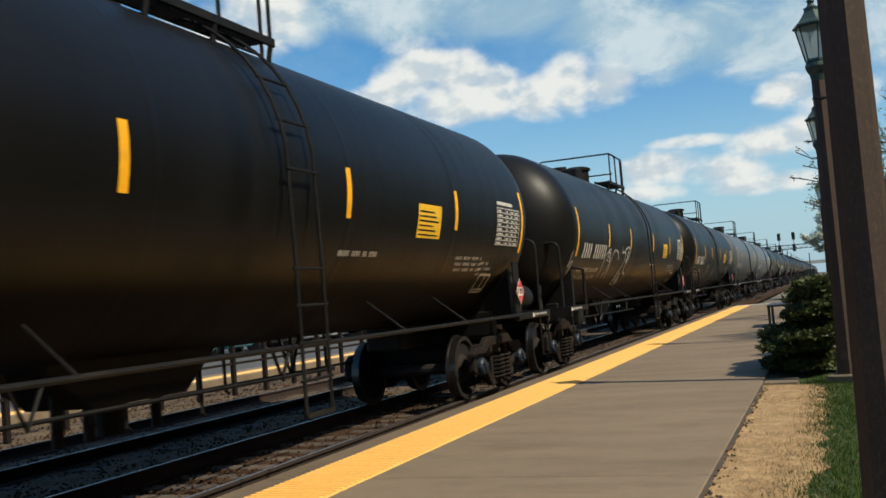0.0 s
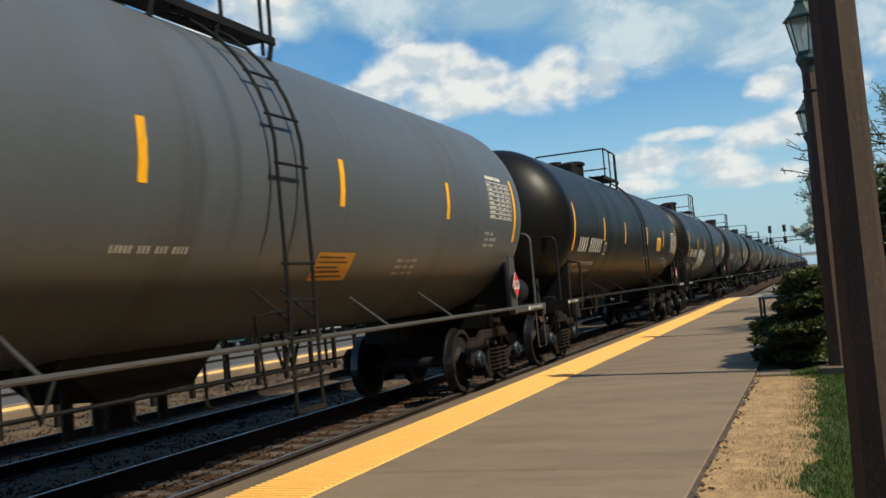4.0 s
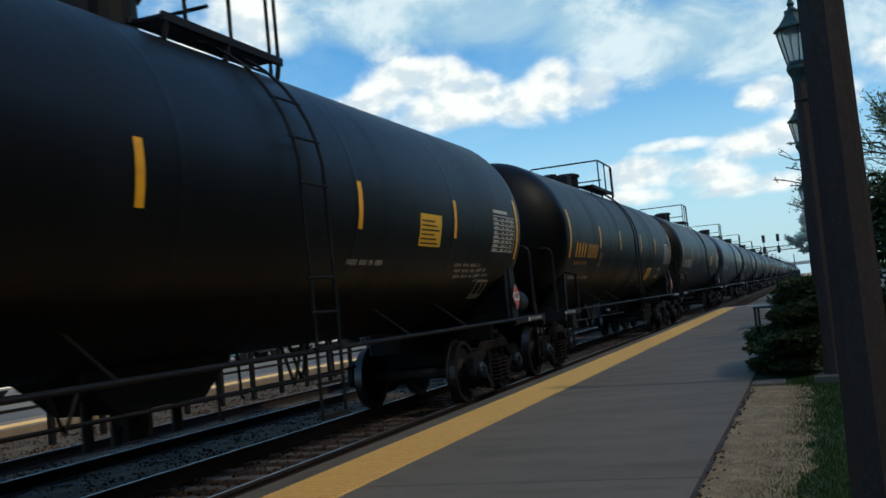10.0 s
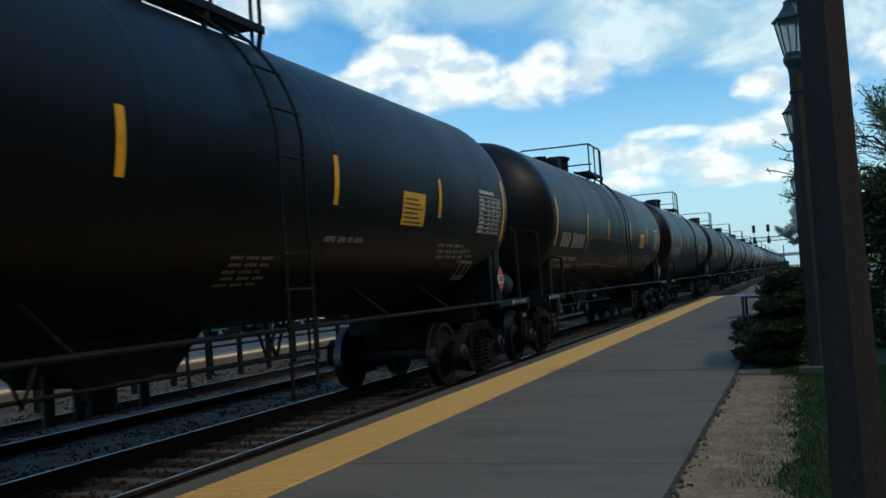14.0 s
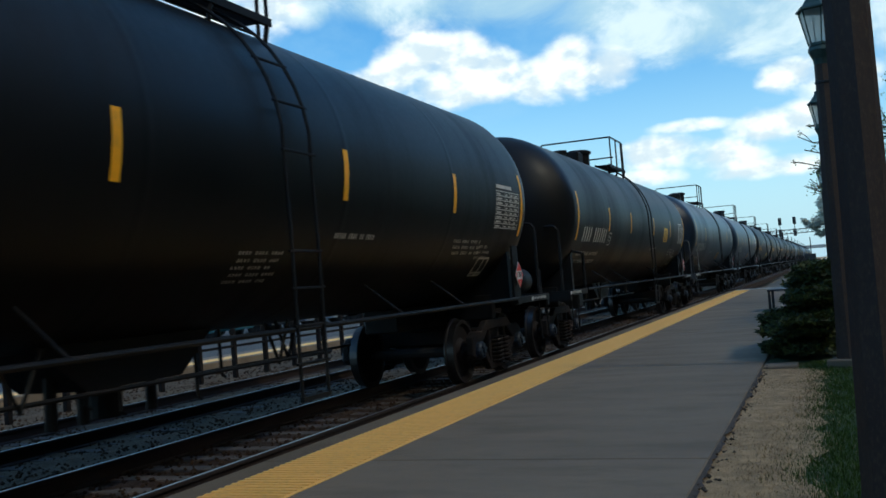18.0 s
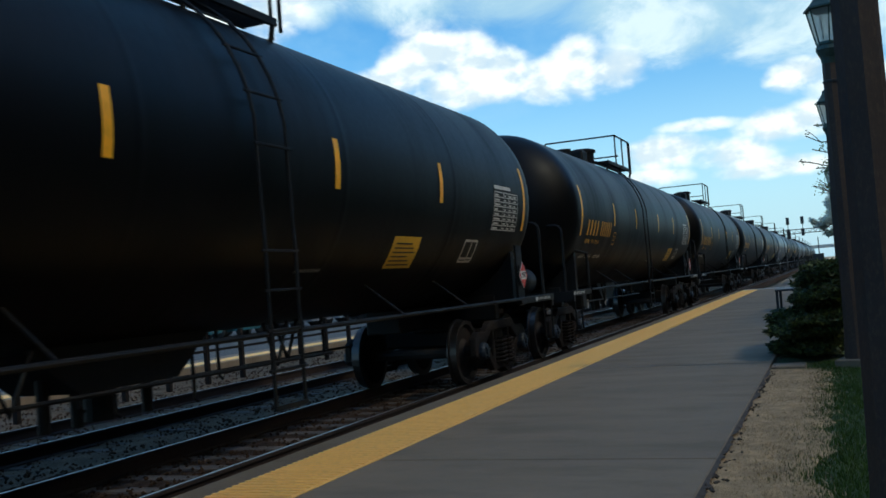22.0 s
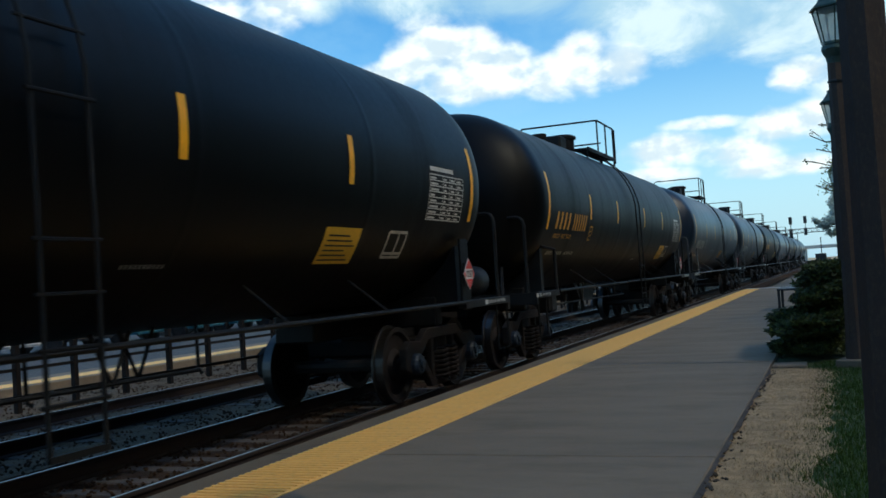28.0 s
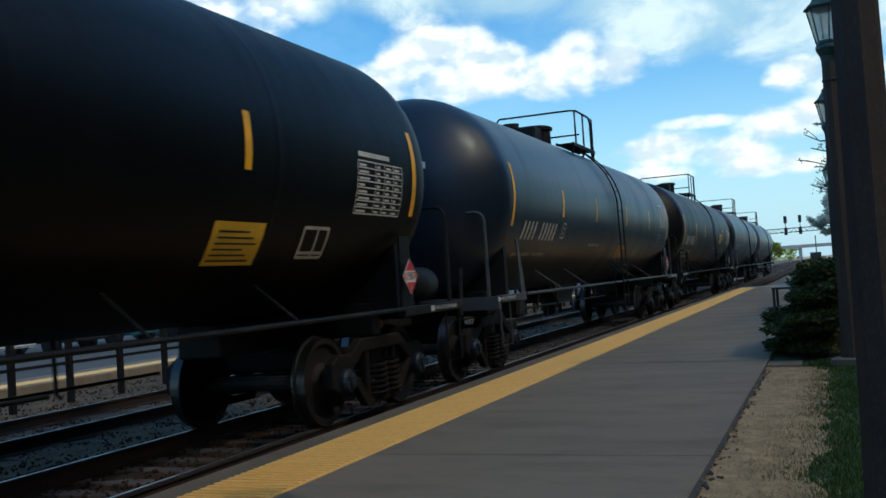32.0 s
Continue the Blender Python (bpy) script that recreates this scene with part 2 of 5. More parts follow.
SIGN_BLACK = surface("black_print", (0.012, 0.012, 0.012), 0.5, 0, 0.1, 6)
CONCRETE = surface("platform_concrete", (0.212, 0.155, 0.098), 0.85, 0, 0.17, 0.55, (1, 2.6, 1), (0.135, 0.098, 0.062), 0.45, 0.9, 0.35, 90, 0.05)
PALE_CONCRETE = surface("pale_concrete", (0.47, 0.45, 0.41), 0.85, 0, 0.12, 1.5, (1, 1, 1), (0.30, 0.27, 0.23), 0.4, 2.0, 0.3, 80)
EDGE_CONCRETE = surface("stained_edge_concrete", (0.150, 0.106, 0.064), 0.88, 0, 0.22, 2.0, (1, 0.4, 1), (0.085, 0.058, 0.036), 0.5, 1.6, 0.4, 80)
TACTILE = surface("yellow_tactile_paint", (0.985, 0.560, 0.145), 0.62, 0, 0.06, 1.2, (1, 1, 1), (0.78, 0.46, 0.11), 0.25, 0.9, 0.10, 120)
ASPHALT = surface("asphalt", (0.075, 0.073, 0.070), 0.9, 0, 0.2, 1.0, (1, 1, 1), (0.12, 0.11, 0.10), 0.4, 0.7, 0.4, 120)
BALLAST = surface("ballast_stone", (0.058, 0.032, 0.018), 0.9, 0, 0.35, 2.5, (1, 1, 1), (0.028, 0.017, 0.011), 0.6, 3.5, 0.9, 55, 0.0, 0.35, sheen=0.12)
# a lighter tan version of the ballast, for the bed beyond the near track
TAN_BALLAST = surface("tan_ballast_stone", (0.125, 0.088, 0.054), 0.9, 0, 0.35, 2.5, (1, 1, 1), (0.060, 0.040, 0.026), 0.6, 3.5, 0.9, 55, 0.0, 0.35, sheen=0.12)
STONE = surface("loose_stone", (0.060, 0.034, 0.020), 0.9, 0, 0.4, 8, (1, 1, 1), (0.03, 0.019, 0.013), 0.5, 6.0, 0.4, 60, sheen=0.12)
RAIL_STEEL = surface("rusty_rail_web", (0.030, 0.018, 0.013), 0.9, 0.0, 0.3, 3, (1, 0.3, 1), (0.06, 0.035, 0.025), 0.5, 2.0, 0.2, 60)
RAIL_HEAD = surface("polished_rail_head", (0.34, 0.33, 0.32), 0.36, 0.95, 0.10, 4, (1, 0.1, 1))
TIMBER = surface("creosoted_timber", (0.085, 0.060, 0.043), 0.85, 0, 0.35, 3, (4, 1, 4), (0.15, 0.115, 0.08), 0.45, 2.0, 0.5, 40, 0.25)
STRAW = surface("dead_grass", (0.44, 0.285, 0.135), 0.9, 0, 0.38, 9, (1, 1, 1), (0.24, 0.16, 0.085), 0.5, 5.0, 0.8, 60, 0.0, 0.25)
SOIL = surface("dark_soil", (0.085, 0.062, 0.043), 0.95, 0, 0.3, 5, (1, 1, 1), (0.05, 0.036, 0.026), 0.5, 3.0, 0.8, 40)
TURF = surface("turf_base", (0.038, 0.060, 0.010), 0.9, 0, 0.3, 3, (1, 1, 1), (0.16, 0.14, 0.06), 0.3, 1.5, 0.8, 60)
POST = surface("brown_aggregate_post", (0.052, 0.031, 0.021), 0.75, 0, 0.22, 6, (1, 1, 0.4), (0.15, 0.10, 0.06), 0.5, 85.0, 0.15, 160, 0.0, 0.22)
LANTERN = surface("verdigris_lantern_metal", (0.045, 0.075, 0.066), 0.5, 0.4, 0.3, 12, (1, 1, 1), (0.10, 0.15, 0.13), 0.4, 9.0)
DARK_METAL = surface("dark_painted_metal", (0.022, 0.024, 0.025), 0.5, 0.2, 0.25, 8)
FENCE = surface("rusty_fence_steel", (0.016, 0.012, 0.010), 0.8, 0.0, 0.3, 6, (1, 1, 1), (0.045, 0.025, 0.015), 0.4, 5.0, sheen=0.15)
BARK = surface("grey_brown_bark", (0.10, 0.080, 0.062), 0.9, 0, 0.3, 6, (1, 1, 0.3), (0.05, 0.04, 0.03), 0.4, 4.0, 0.6, 40)
GROUND = surface("far_ground", (0.145, 0.125, 0.095), 0.95, 0, 0.25, 0.05, (1, 1, 1), (0.085, 0.10, 0.04), 0.7, 0.03, 0.3, 20)

BRICK = surface("brown_brickwork", (0.085, 0.048, 0.034), 0.9, 0, 0.25, 1.5, (1, 1, 4), (0.05, 0.032, 0.025), 0.5, 3.0, 0.4, 40)


def leafy(name, colour, light, rough=0.55):
    mat = bpy.data.materials.new(name)
    mat.use_nodes = True
    g = Graph(mat.node_tree)
    spread = g.add("NewGeometry").outputs["Random Per Island"]
    base = g.mix(spread, (*colour, 1), (*light, 1))
    front = g.add("BsdfPrincipled", ins={"Base Color": base, "Roughness": rough})
    back = g.add("BsdfTranslucent", ins={"Color": base})
    both = g.add("MixShader", ins={0: 0.28, 1: front.outputs[0], 2: back.outputs[0]})
    g.tree.links.new(both.outputs[0], g.add("OutputMaterial").inputs[0])
    return mat


YEW = leafy("yew_needles", (0.010, 0.019, 0.005), (0.110, 0.130, 0.029))
BLADE = leafy("grass_blades", (0.024, 0.058, 0.002), (0.064, 0.108, 0.005), 0.85)
DRY_BLADE = leafy("dry_grass_blades", (0.27, 0.17, 0.08), (0.57, 0.41, 0.23))
BUD = leafy("spring_leaf", (0.10, 0.15, 0.04), (0.26, 0.32, 0.13))
PALE_LEAF = leafy("pale_spring_leaf", (0.48, 0.52, 0.42), (0.74, 0.77, 0.69))
YELLOW_LEAF = leafy("yellow_green_leaf", (0.20, 0.24, 0.03), (0.40, 0.42, 0.08))

glass_mat = bpy.data.materials.new("frosted_lantern_glass")
glass_mat.use_nodes = True
g = Graph(glass_mat.node_tree)
cloudy = g.add("BsdfTranslucent", ins={"Color": (0.72, 0.76, 0.75, 1)})
clear = g.add("BsdfTransparent", ins={"Color": (0.80, 0.86, 0.86, 1)})
skin = g.add("BsdfGlossy", ins={"Color": (0.9, 0.9, 0.9, 1), "Roughness": 0.12})
inner = g.add("MixShader", ins={0: 0.45, 1: cloudy.outputs[0], 2: clear.outputs[0]})
body = g.add("MixShader", ins={0: 0.07, 1: inner.outputs[0], 2: skin.outputs[0]})
g.tree.links.new(body.outputs[0], g.add("OutputMaterial").inputs[0])
LAMP_GLASS = glass_mat
CAR_GLASS = surface("dark_car_glass", (0.02, 0.022, 0.025), 0.08, 0, 0.05, 1, coat=0.5)


# ---------------------------------------------------------------- mesh tools


def bm_new():
    return bmesh.new()


def part(name, bm, material, parent=None, label="", smooth=False):
    """One mesh object from a bmesh, under a thing or a part."""
    me = bpy.data.meshes.new(name)
    bm.to_mesh(me)
    bm.free()
    me.materials.append(material)
    if smooth:
        me.polygons.foreach_set("use_smooth", [True] * len(me.polygons))
    ob = new(name, me)
    if parent is not None:
        ob.parent = parent
    if label:
        ob["label"] = label
    return ob


def again(name, ob, parent, place=(0, 0, 0), turn=(0, 0, 0), label=""):
    """Another object on the same mesh."""
    twin = new(name, ob.data)
    twin.parent = parent
    twin.matrix_basis = pose(*place, *turn)
    if label:
        twin["label"] = label
    return twin


def box(bm, x0, x1, y0, y1, z0, z1, bevel=0.0):
    made = bmesh.ops.create_cube(bm, size=1.0, matrix=Matrix.Translation(((x0 + x1) / 2, (y0 + y1) / 2, (z0 + z1) / 2))
                                 @ Matrix.Diagonal((x1 - x0, y1 - y0, z1 - z0, 1)))
    if bevel:
        edges = list({e for v in made["verts"] for e in v.link_edges})
        bmesh.ops.bevel(bm, geom=edges, offset=bevel, segments=1, affect="EDGES")
    return bm


def rod(bm, a, b, r, sides=8, r2=None, caps=True):
    a, b = Vector(a), Vector(b)
    d = b - a
    m = Matrix.Translation((a + b) / 2) @ d.to_track_quat("Z", "Y").to_matrix().to_4x4()
    bmesh.ops.create_cone(bm, cap_ends=caps, segments=sides, radius1=r, radius2=r if r2 is None else r2, depth=d.length, matrix=m)
    return bm


def tube(bm, points, r, sides=6):
    """A bent pipe through points."""
    pts = [Vector(p) for p in points]
    rings = []
    side = None
    for i, p in enumerate(pts):
        d = (pts[min(i + 1, len(pts) - 1)] - pts[max(i - 1, 0)]).normalized()
        if side is None:
            side = d.cross(Vector((0, 0, 1)) if abs(d.z) < 0.9 else Vector((1, 0, 0))).normalized()
        side = (side - d * side.dot(d)).normalized()
        up = d.cross(side)
        rings.append([bm.verts.new(p + (side * math.cos(a) + up * math.sin(a)) * r) for a in (2 * math.pi * k / sides for k in range(sides))])
    for ra, rb in zip(rings, rings[1:]):
        for k in range(sides):
            bm.faces.new((ra[k], ra[(k + 1) % sides], rb[(k + 1) % sides], rb[k]))
    bm.faces.new(rings[0][::-1])
    bm.faces.new(rings[-1])
    return bm


def arc(centre, a, b, n, r, plane="xz"):
    """Points on an arc from angle a to b (degrees)."""
    out = []
    for k in range(n + 1):
        t = radians(a + (b - a) * k / n)
        c, s = r * math.cos(t), r * math.sin(t)
        x, y, z = centre
        out.append((x + c, y, z + s) if plane == "xz" else (x, y + c, z + s) if plane == "yz" else (x + c, y + s, z))
    return out


def lathe(bm, profile, sides=24, axis="z", centre=(0, 0, 0)):
    """Turn a profile of (along, radius) about an axis."""
    rings = []
    for along, r in profile:
        ring = []
        for k in range(sides):
            c, s = r * math.cos(2 * math.pi * k / sides), r * math.sin(2 * math.pi * k / sides)
            p = {"z": (c, s, along), "y": (s, along, c), "x": (along, c, s)}[axis]
            ring.append(bm.verts.new(Vector(p) + Vector(centre)))
        rings.append(ring)
    for ra, rb in zip(rings, rings[1:]):
        for k in range(sides):
            bm.faces.new((ra[k], ra[(k + 1) % sides], rb[(k + 1) % sides], rb[k]))
    if profile[0][1] > 1e-4:
        bm.faces.new(rings[0][::-1])
    if profile[-1][1] > 1e-4:
        bm.faces.new(rings[-1])
    bmesh.ops.recalc_face_normals(bm, faces=bm.faces[:])
    return bm


def plate(bm, outline, depth, axis="x", at=0.0):
    """A flat outline pushed out along an axis."""
    def place(p, d):
        a, b = p
        return {"x": (at + d, a, b), "y": (a, at + d, b), "z": (a, b, at + d)}[axis]
    front = [bm.verts.new(place(p, 0)) for p in outline]
    back = [bm.verts.new(place(p, depth)) for p in outline]
    n = len(outline)
    bm.faces.new(front[::-1])
    bm.faces.new(back)
    for k in range(n):
        bm.faces.new((front[k], front[(k + 1) % n], back[(k + 1) % n], back[k]))
    bmesh.ops.recalc_face_normals(bm, faces=bm.faces[:])
    return bm

# ---------------------------------------------------------------- ground, tracks, platform


def sheet(name, x0, x1, y0, y1, z, nx, ny, material, bumpy=0.0, label="", category="", kind="structure", seed=1.0):
    verts, faces = [], []
    for j in range(ny + 1):
        for i in range(nx + 1):
            x, y = x0 + (x1 - x0) * i / nx, y0 + (y1 - y0) * j / ny
            verts.append((x, y, z + bumpy * noise.noise(Vector((x * 1.7, y * 1.7, seed)))))
    for j in range(ny):
        for i in range(nx):
            a = j * (nx + 1) + i
            faces.append((a, a + 1, a + nx + 2, a + nx + 1))
    me = bpy.data.meshes.new(name)
    me.from_pydata(verts, [], faces)
    me.materials.append(material)
    return tagged(new(name, me), label, category, "", kind)


RAIL_Z, TRACK_X = -0.216, -5.80      # top of rail under the platform, middle of the near track
PLAT_END = 44.3
X_EDGE, X_OUT, X_IN, X_LAWN = -4.06, -3.80, -3.17, -0.79    # platform edge, tactile strip, lawn side

sheet("ground", -1800, 1800, -600, 3800, -0.62, 8, 8, GROUND, 0, "bare brown and green open ground", "ground")
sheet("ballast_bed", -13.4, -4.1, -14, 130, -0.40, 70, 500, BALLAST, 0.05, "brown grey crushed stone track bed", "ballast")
sheet("ballast_bed", -13.4, -7.35, -14, 130, -0.385, 46, 500, TAN_BALLAST, 0.05, "lighter tan crushed stone between the tracks", "ballast")
sheet("ballast_bed", -13.4, -4.1, -700, -14, -0.41, 4, 8, BALLAST, 0, "brown grey crushed stone track bed", "ballast")
sheet("ballast_bed", -13.4, -4.1, 130, 1400, -0.41, 4, 8, BALLAST, 0, "brown grey crushed stone track bed", "ballast")


def rail_mesh(y0, y1):
    bm = bm_new()
    prof = [(-0.07, -0.17), (0.07, -0.17), (0.07, -0.155), (0.012, -0.14), (0.012, -0.04), (0.035, -0.03), (0.036, -0.006), (0.028, 0.0), (0.013, 0.0), (-0.011, 0.0), (-0.028, 0.0), (-0.036, -0.006), (-0.035, -0.03), (-0.012, -0.04), (-0.012, -0.14), (-0.07, -0.155)]
    return plate(bm, prof, y1 - y0, "y", y0)


TRACK2_X = -9.25
for track_x, name in ((TRACK_X, "near_track"), (TRACK2_X, "far_track")):
    track = tagged(new("railway_track"), "steel rails on timber ties in ballast", "railway track", "", "structure")
    for side in (-0.752, 0.752):
        rail = part("rail", rail_mesh(-700, 1400), RAIL_STEEL, track, "rusty rail with a polished running head")
        rail.location = (track_x + side, 0, RAIL_Z)
        rail.data.materials.append(RAIL_HEAD)
        for p in rail.data.polygons:
            if p.normal.z > 0.5 and p.center.z > -0.004 and abs(p.center.x) < 0.006:
                p.material_index = 1
    tie = None
    for k in range(110):
        y = -4 + k * 0.5 + random.uniform(-0.03, 0.03)
        x = track_x + random.uniform(-0.04, 0.04)
        if tie is None:
            tie = part("tie", box(bm_new(), -1.3, 1.3, -0.11, 0.11, -0.18, 0.0, 0.015), TIMBER, track)
            tie.location = (x, y, RAIL_Z - 0.165)
        else:
            again("tie", tie, track, (x, y, RAIL_Z - 0.165), (0, 0, random.uniform(-1, 1)))

# platform: slabs with open joints, edge course, tactile strip
platform = tagged(new("platform"), "low concrete station platform with a yellow edge strip", "platform", "", "structure")
joints = [-9.0, -5.8, 0.25, 6.32, 12.3, 18.4, 24.5, 30.6, 36.7, PLAT_END]
for a, b in zip(joints, joints[1:]):
    part("slab", box(bm_new(), X_IN, X_LAWN, a + 0.011, b - 0.011, -0.45, 0.0, 0.008), CONCRETE, platform, "worn grey-brown concrete slab")
for a, b in zip(joints, joints[1:]):
    part("edge_course", box(bm_new(), X_EDGE, X_OUT, a + 0.004, b - 0.004, -0.45, -0.002, 0.008), EDGE_CONCRETE, platform, "stained brown edge course")
part("foundation", box(bm_new(), X_EDGE + 0.05, X_LAWN - 0.02, -9, PLAT_END - 0.02, -0.62, -0.06), EDGE_CONCRETE, platform)

# unseen walls added behind the camera: they close the place, cut low sky light
for name, x0, x1, y0, y1, h in (("wall_station", 13.0, 13.4, -60, 70, 14.5), ("wall_station_gable", 13.4, 26, -60.4, -60, 14.5)):
    tagged(part(name, box(bm_new(), x0, x1, y0, y1, -0.6, h), BRICK), "plain brown brick wall, unseen, added to cut low sky light", "wall", "", "structure")

# ---------------------------------------------------------------- the train
# A car's own space: x across (+x faces the platform), y along it from its middle, z up from the rail's top.
R_TANK, Z_TANK, HALF = 1.53, 2.685, 7.2      # shell radius, axis height, half the distance between its end bands


def on_shell(y, s, lift=0.004):
    """A point of the shell at s metres of arc above its widest line, on the platform's side."""
    a = s / R_TANK
    return Vector(((R_TANK + lift) * math.cos(a), y, Z_TANK + (R_TANK + lift) * math.sin(a)))


def shell_patch(bm, y0, y1, s0, s1, lift=0.004, steps=0, lean=0.0):
    """A painted or stuck-on patch that follows the shell; lean shifts its top along the car."""
    steps = steps or max(2, int(abs(s1 - s0) / 0.12))
    last = None
    for k in range(steps + 1):
        s = s0 + (s1 - s0) * k / steps
        d = lean * k / steps
        row = (bm.verts.new(on_shell(y0 + d, s, lift)), bm.verts.new(on_shell(y1 + d, s, lift)))
        if last:
            bm.faces.new((last[0], last[1], row[1], row[0]))
        last = row
    return bm


def shell_stroke(bm, points, width, lift=0.006):
    """A brush or spray stroke over the shell through points (y, s)."""
    last = None
    n = len(points)
    for k in range(n):
        a, b = points[max(k - 1, 0)], points[min(k + 1, n - 1)]
        dy, ds = b[0] - a[0], b[1] - a[1]
        length = math.hypot(dy, ds) or 1.0
        ny, ns = -ds / length * width / 2, dy / length * width / 2
        y, s = points[k]
        row = (bm.verts.new(on_shell(y + ny, s + ns, lift)), bm.verts.new(on_shell(y - ny, s - ns, lift)))
        if last:
            bm.faces.new((last[0], last[1], row[1], row[0]))
        last = row
    if width > 0.15:
        # round ends, as a spray can leaves them
        for (y, s), (yb, sb) in ((points[0], points[1]), (points[-1], points[-2])):
            turn = math.atan2(s - sb, y - yb)
            fan = [(y + width / 2 * math.cos(turn + radians(a)), s + width / 2 * math.sin(turn + radians(a))) for a in range(-90, 91, 20)]
            bm.faces.new([bm.verts.new(on_shell(*p, lift)) for p in fan])
    return bm


def curve_points(knots, n=8):
    """A smooth run through knots (Catmull-Rom)."""
    out = []
    for i in range(len(knots) - 1):
        p0, p1, p2, p3 = knots[max(i - 1, 0)], knots[i], knots[i + 1], knots[min(i + 2, len(knots) - 1)]
        for k in range(n):
            t = k / n
            out.append(tuple(0.5 * (2 * b + (c - a) * t + (2 * a - 5 * b + 4 * c - d) * t * t + (3 * b - a - 3 * c + d) * t ** 3)
                             for a, b, c, d in zip(p0, p1, p2, p3)))
    out.append(tuple(knots[-1]))
    return out


def marks(bm, y, s, height, count, pitch, slant=0.0, gaps=(), rough=False):
    """Illegible lettering: a plain bar for each character."""
    for k in range(count):
        if k in gaps:
            continue
        w = pitch * 0.42
        shell_patch(bm, y + k * pitch, y + k * pitch + w, s, s + height, 0.005, 2, slant)
    return bm


def tank_shell(car, paint):
    prof = []
    head = 0.92
    y0 = -HALF - 0.22
    for k in range(10):
        t = k / 9 * math.pi / 2
        prof.append((y0 - head * math.cos(t), max(R_TANK * math.sin(t) ** 0.92, 0.0)))
    prof.append((y0 + 0.12, R_TANK))
    for weld in (-4.4, -1.5, 1.5, 4.4):
        prof += [(weld - 0.09, R_TANK), (weld - 0.03, R_TANK), (weld, R_TANK + 0.003), (weld + 0.03, R_TANK), (weld + 0.09, R_TANK)]
    prof.append((-y0 - 0.12, R_TANK))
    for k in range(10):
        t = (1 - k / 9) * math.pi / 2
        prof.append((-y0 + head * math.cos(t), max(R_TANK * math.sin(t) ** 0.92, 0.0)))
    bm = lathe(bm_new(), prof, 64, "y", (0, 0, Z_TANK))
    bmesh.ops.remove_doubles(bm, verts=bm.verts[:], dist=0.0005)
    return part("tank", bm, paint, car, smooth=True)


def wheelset_mesh():
    bm = bm_new()
    rod(bm, (-0.95, 0, 0), (0.95, 0, 0), 0.08, 10)
    for side in (-1, 1):
        x = side * 0.755
        prof = [(x - side * 0.075, 0.16), (x - side * 0.075, 0.40), (x - side * 0.07, 0.485), (x - side * 0.045, 0.485), (x - side * 0.035, 0.459),
                (x + side * 0.065, 0.455), (x + side * 0.065, 0.40), (x + side * 0.02, 0.36), (x + side * 0.005, 0.20), (x + side * 0.06, 0.15), (x + side * 0.06, 0.08)]
        lathe(bm, prof if side > 0 else prof, 32, "x")
    return bm


